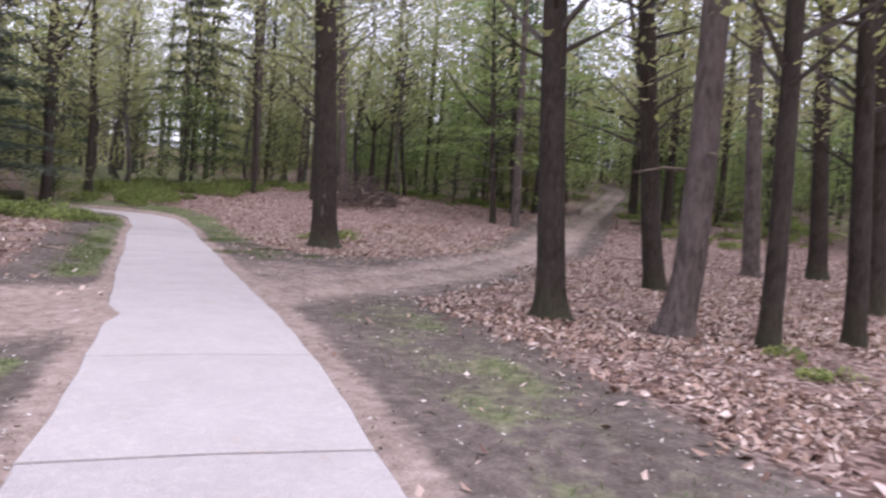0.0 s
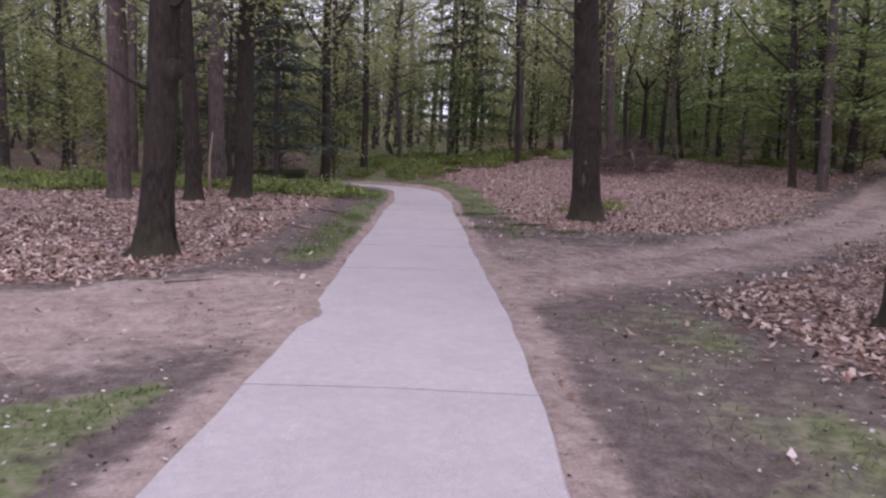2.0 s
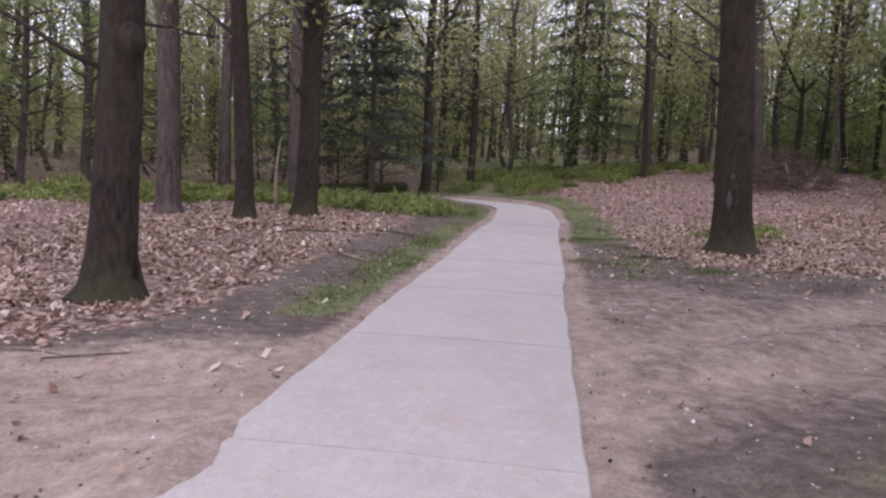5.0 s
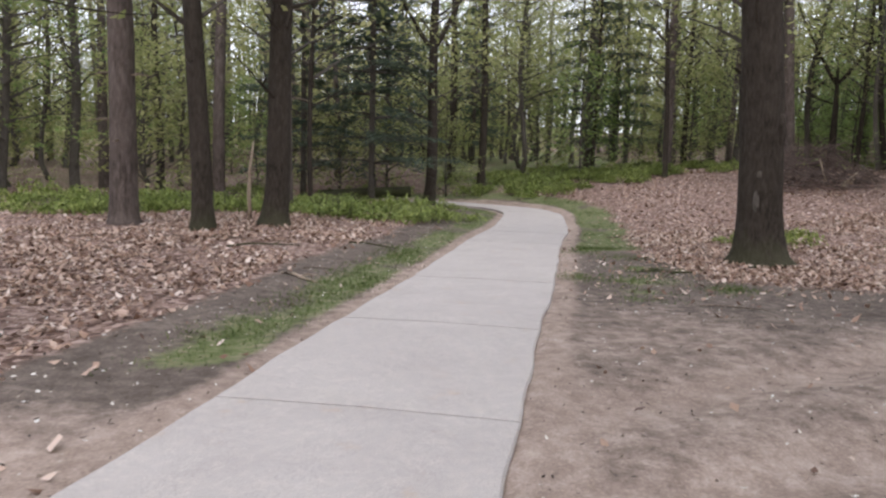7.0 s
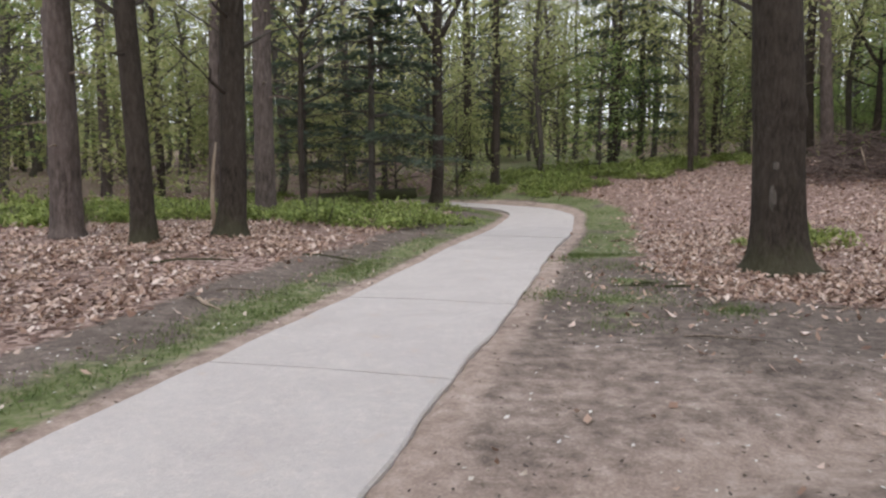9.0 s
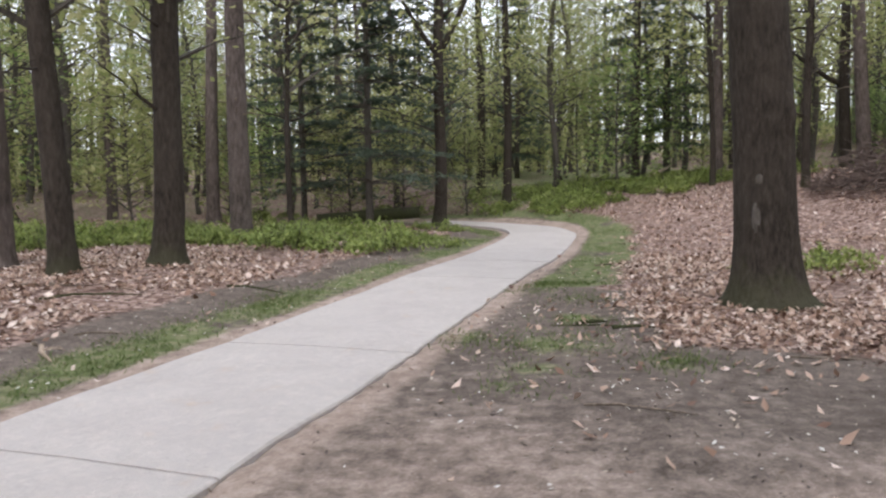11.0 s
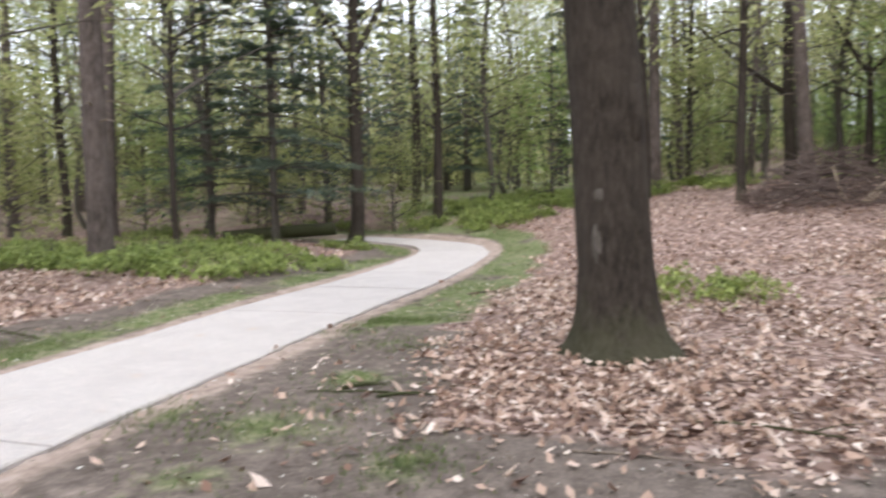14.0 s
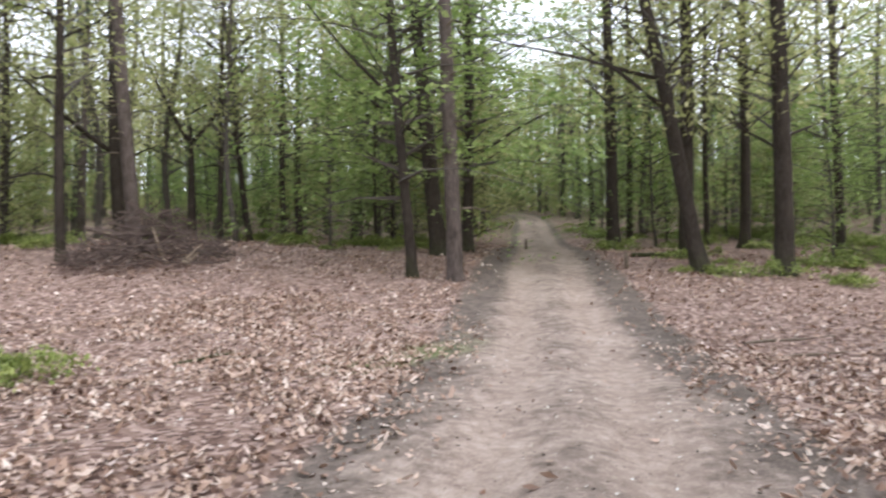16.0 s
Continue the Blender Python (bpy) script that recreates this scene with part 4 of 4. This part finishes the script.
p = np.vstack([scatter(220000, -9, 8, -9, 24, grass_share), scatter(45000, -0.8, 2.4, 4.2, 10.5, grass_share), scatter(40000, -6, -2, 3, 11, grass_share)])
n = len(p)
a, h = rs.uniform(0, 6.283, n), rs.uniform(0.02, 0.065, n)
w = np.stack([np.cos(a), np.sin(a), np.zeros(n)], 1) * 0.005
tip = np.stack([rs.normal(0, 0.03, n), rs.normal(0, 0.03, n), h], 1)
v = np.stack([p - w, p + w, p + tip], 1).reshape(-1, 3)
tagged(new("grass", mesh("grass", v, np.arange(3 * n).reshape(n, 3), GRASS)), "short thin grass along the concrete lane", "grass", kind="stuff")

# ---- the concrete lane, slab by slab ----
lane = tagged(new("pavement"), "pale grey concrete lane of cast slabs with dark joints", "path", kind="structure")
arc = np.concatenate([[0], np.cumsum(np.linalg.norm(np.diff(LANE, axis=0), axis=1))])
anchor = arc[np.argmin(np.hypot(LANE[:, 0] + 2.42, LANE[:, 1] - 3.55))]
pitch_len = 2.52
s0 = anchor - pitch_len * int(anchor / pitch_len)
rnd = random.Random(3)


def lane_at(s):
    x, y = np.interp(s, arc, LANE[:, 0]), np.interp(s, arc, LANE[:, 1])
    x2, y2 = np.interp(s + 0.15, arc, LANE[:, 0]), np.interp(s + 0.15, arc, LANE[:, 1])
    x1, y1 = np.interp(s - 0.15, arc, LANE[:, 0]), np.interp(s - 0.15, arc, LANE[:, 1])
    d = Vector((x2 - x1, y2 - y1, 0)).normalized()
    return Vector((x, y, float(land(x, y)))), Vector((-d.y, d.x, 0))


s = s0
while s + pitch_len < arc[-1]:
    long = 2.85 if abs(s - anchor) < 0.1 else pitch_len
    verts, faces = [], []
    lift = 0.018 + rnd.uniform(-0.004, 0.004)
    cuts = 10
    for k in range(cuts + 1):
        u = s + 0.009 + (long - 0.018) * k / cuts
        c, q = lane_at(u)
        wl, wr = 0.965 + rnd.uniform(-0.005, 0.005), 0.965 + rnd.uniform(-0.005, 0.005)
        wl, wr = wl + 0.008 * math.sin(2.1 * u) + 0.008 * math.sin(5.3 * u), wr + 0.007 * math.sin(1.9 * u + 1) + 0.008 * math.sin(4.7 * u)
        end = 0.006 if k in (0, cuts) else 0.0
        for w, z in ((wl, -0.12), (wl, lift - 0.014), (wl - 0.014, lift - end), (0.0, lift + 0.012 - end), (-wr + 0.014, lift - end), (-wr, lift - 0.014), (-wr, -0.12)):
            verts.append(c + q * w + Vector((0, 0, z)))
        if k:
            o = (k - 1) * 7
            faces += [(o + j, o + j + 1, o + j + 8, o + j + 7) for j in range(6)]
    faces += [tuple(range(6, -1, -1)), tuple(range(cuts * 7, cuts * 7 + 7))]
    me = mesh("slab", verts, faces, CONCRETE)
    bm = bmesh.new()
    bm.from_mesh(me)
    bmesh.ops.recalc_face_normals(bm, faces=bm.faces)
    bm.to_mesh(me)
    bm.free()
    part("slab", me, lane)
    s += long
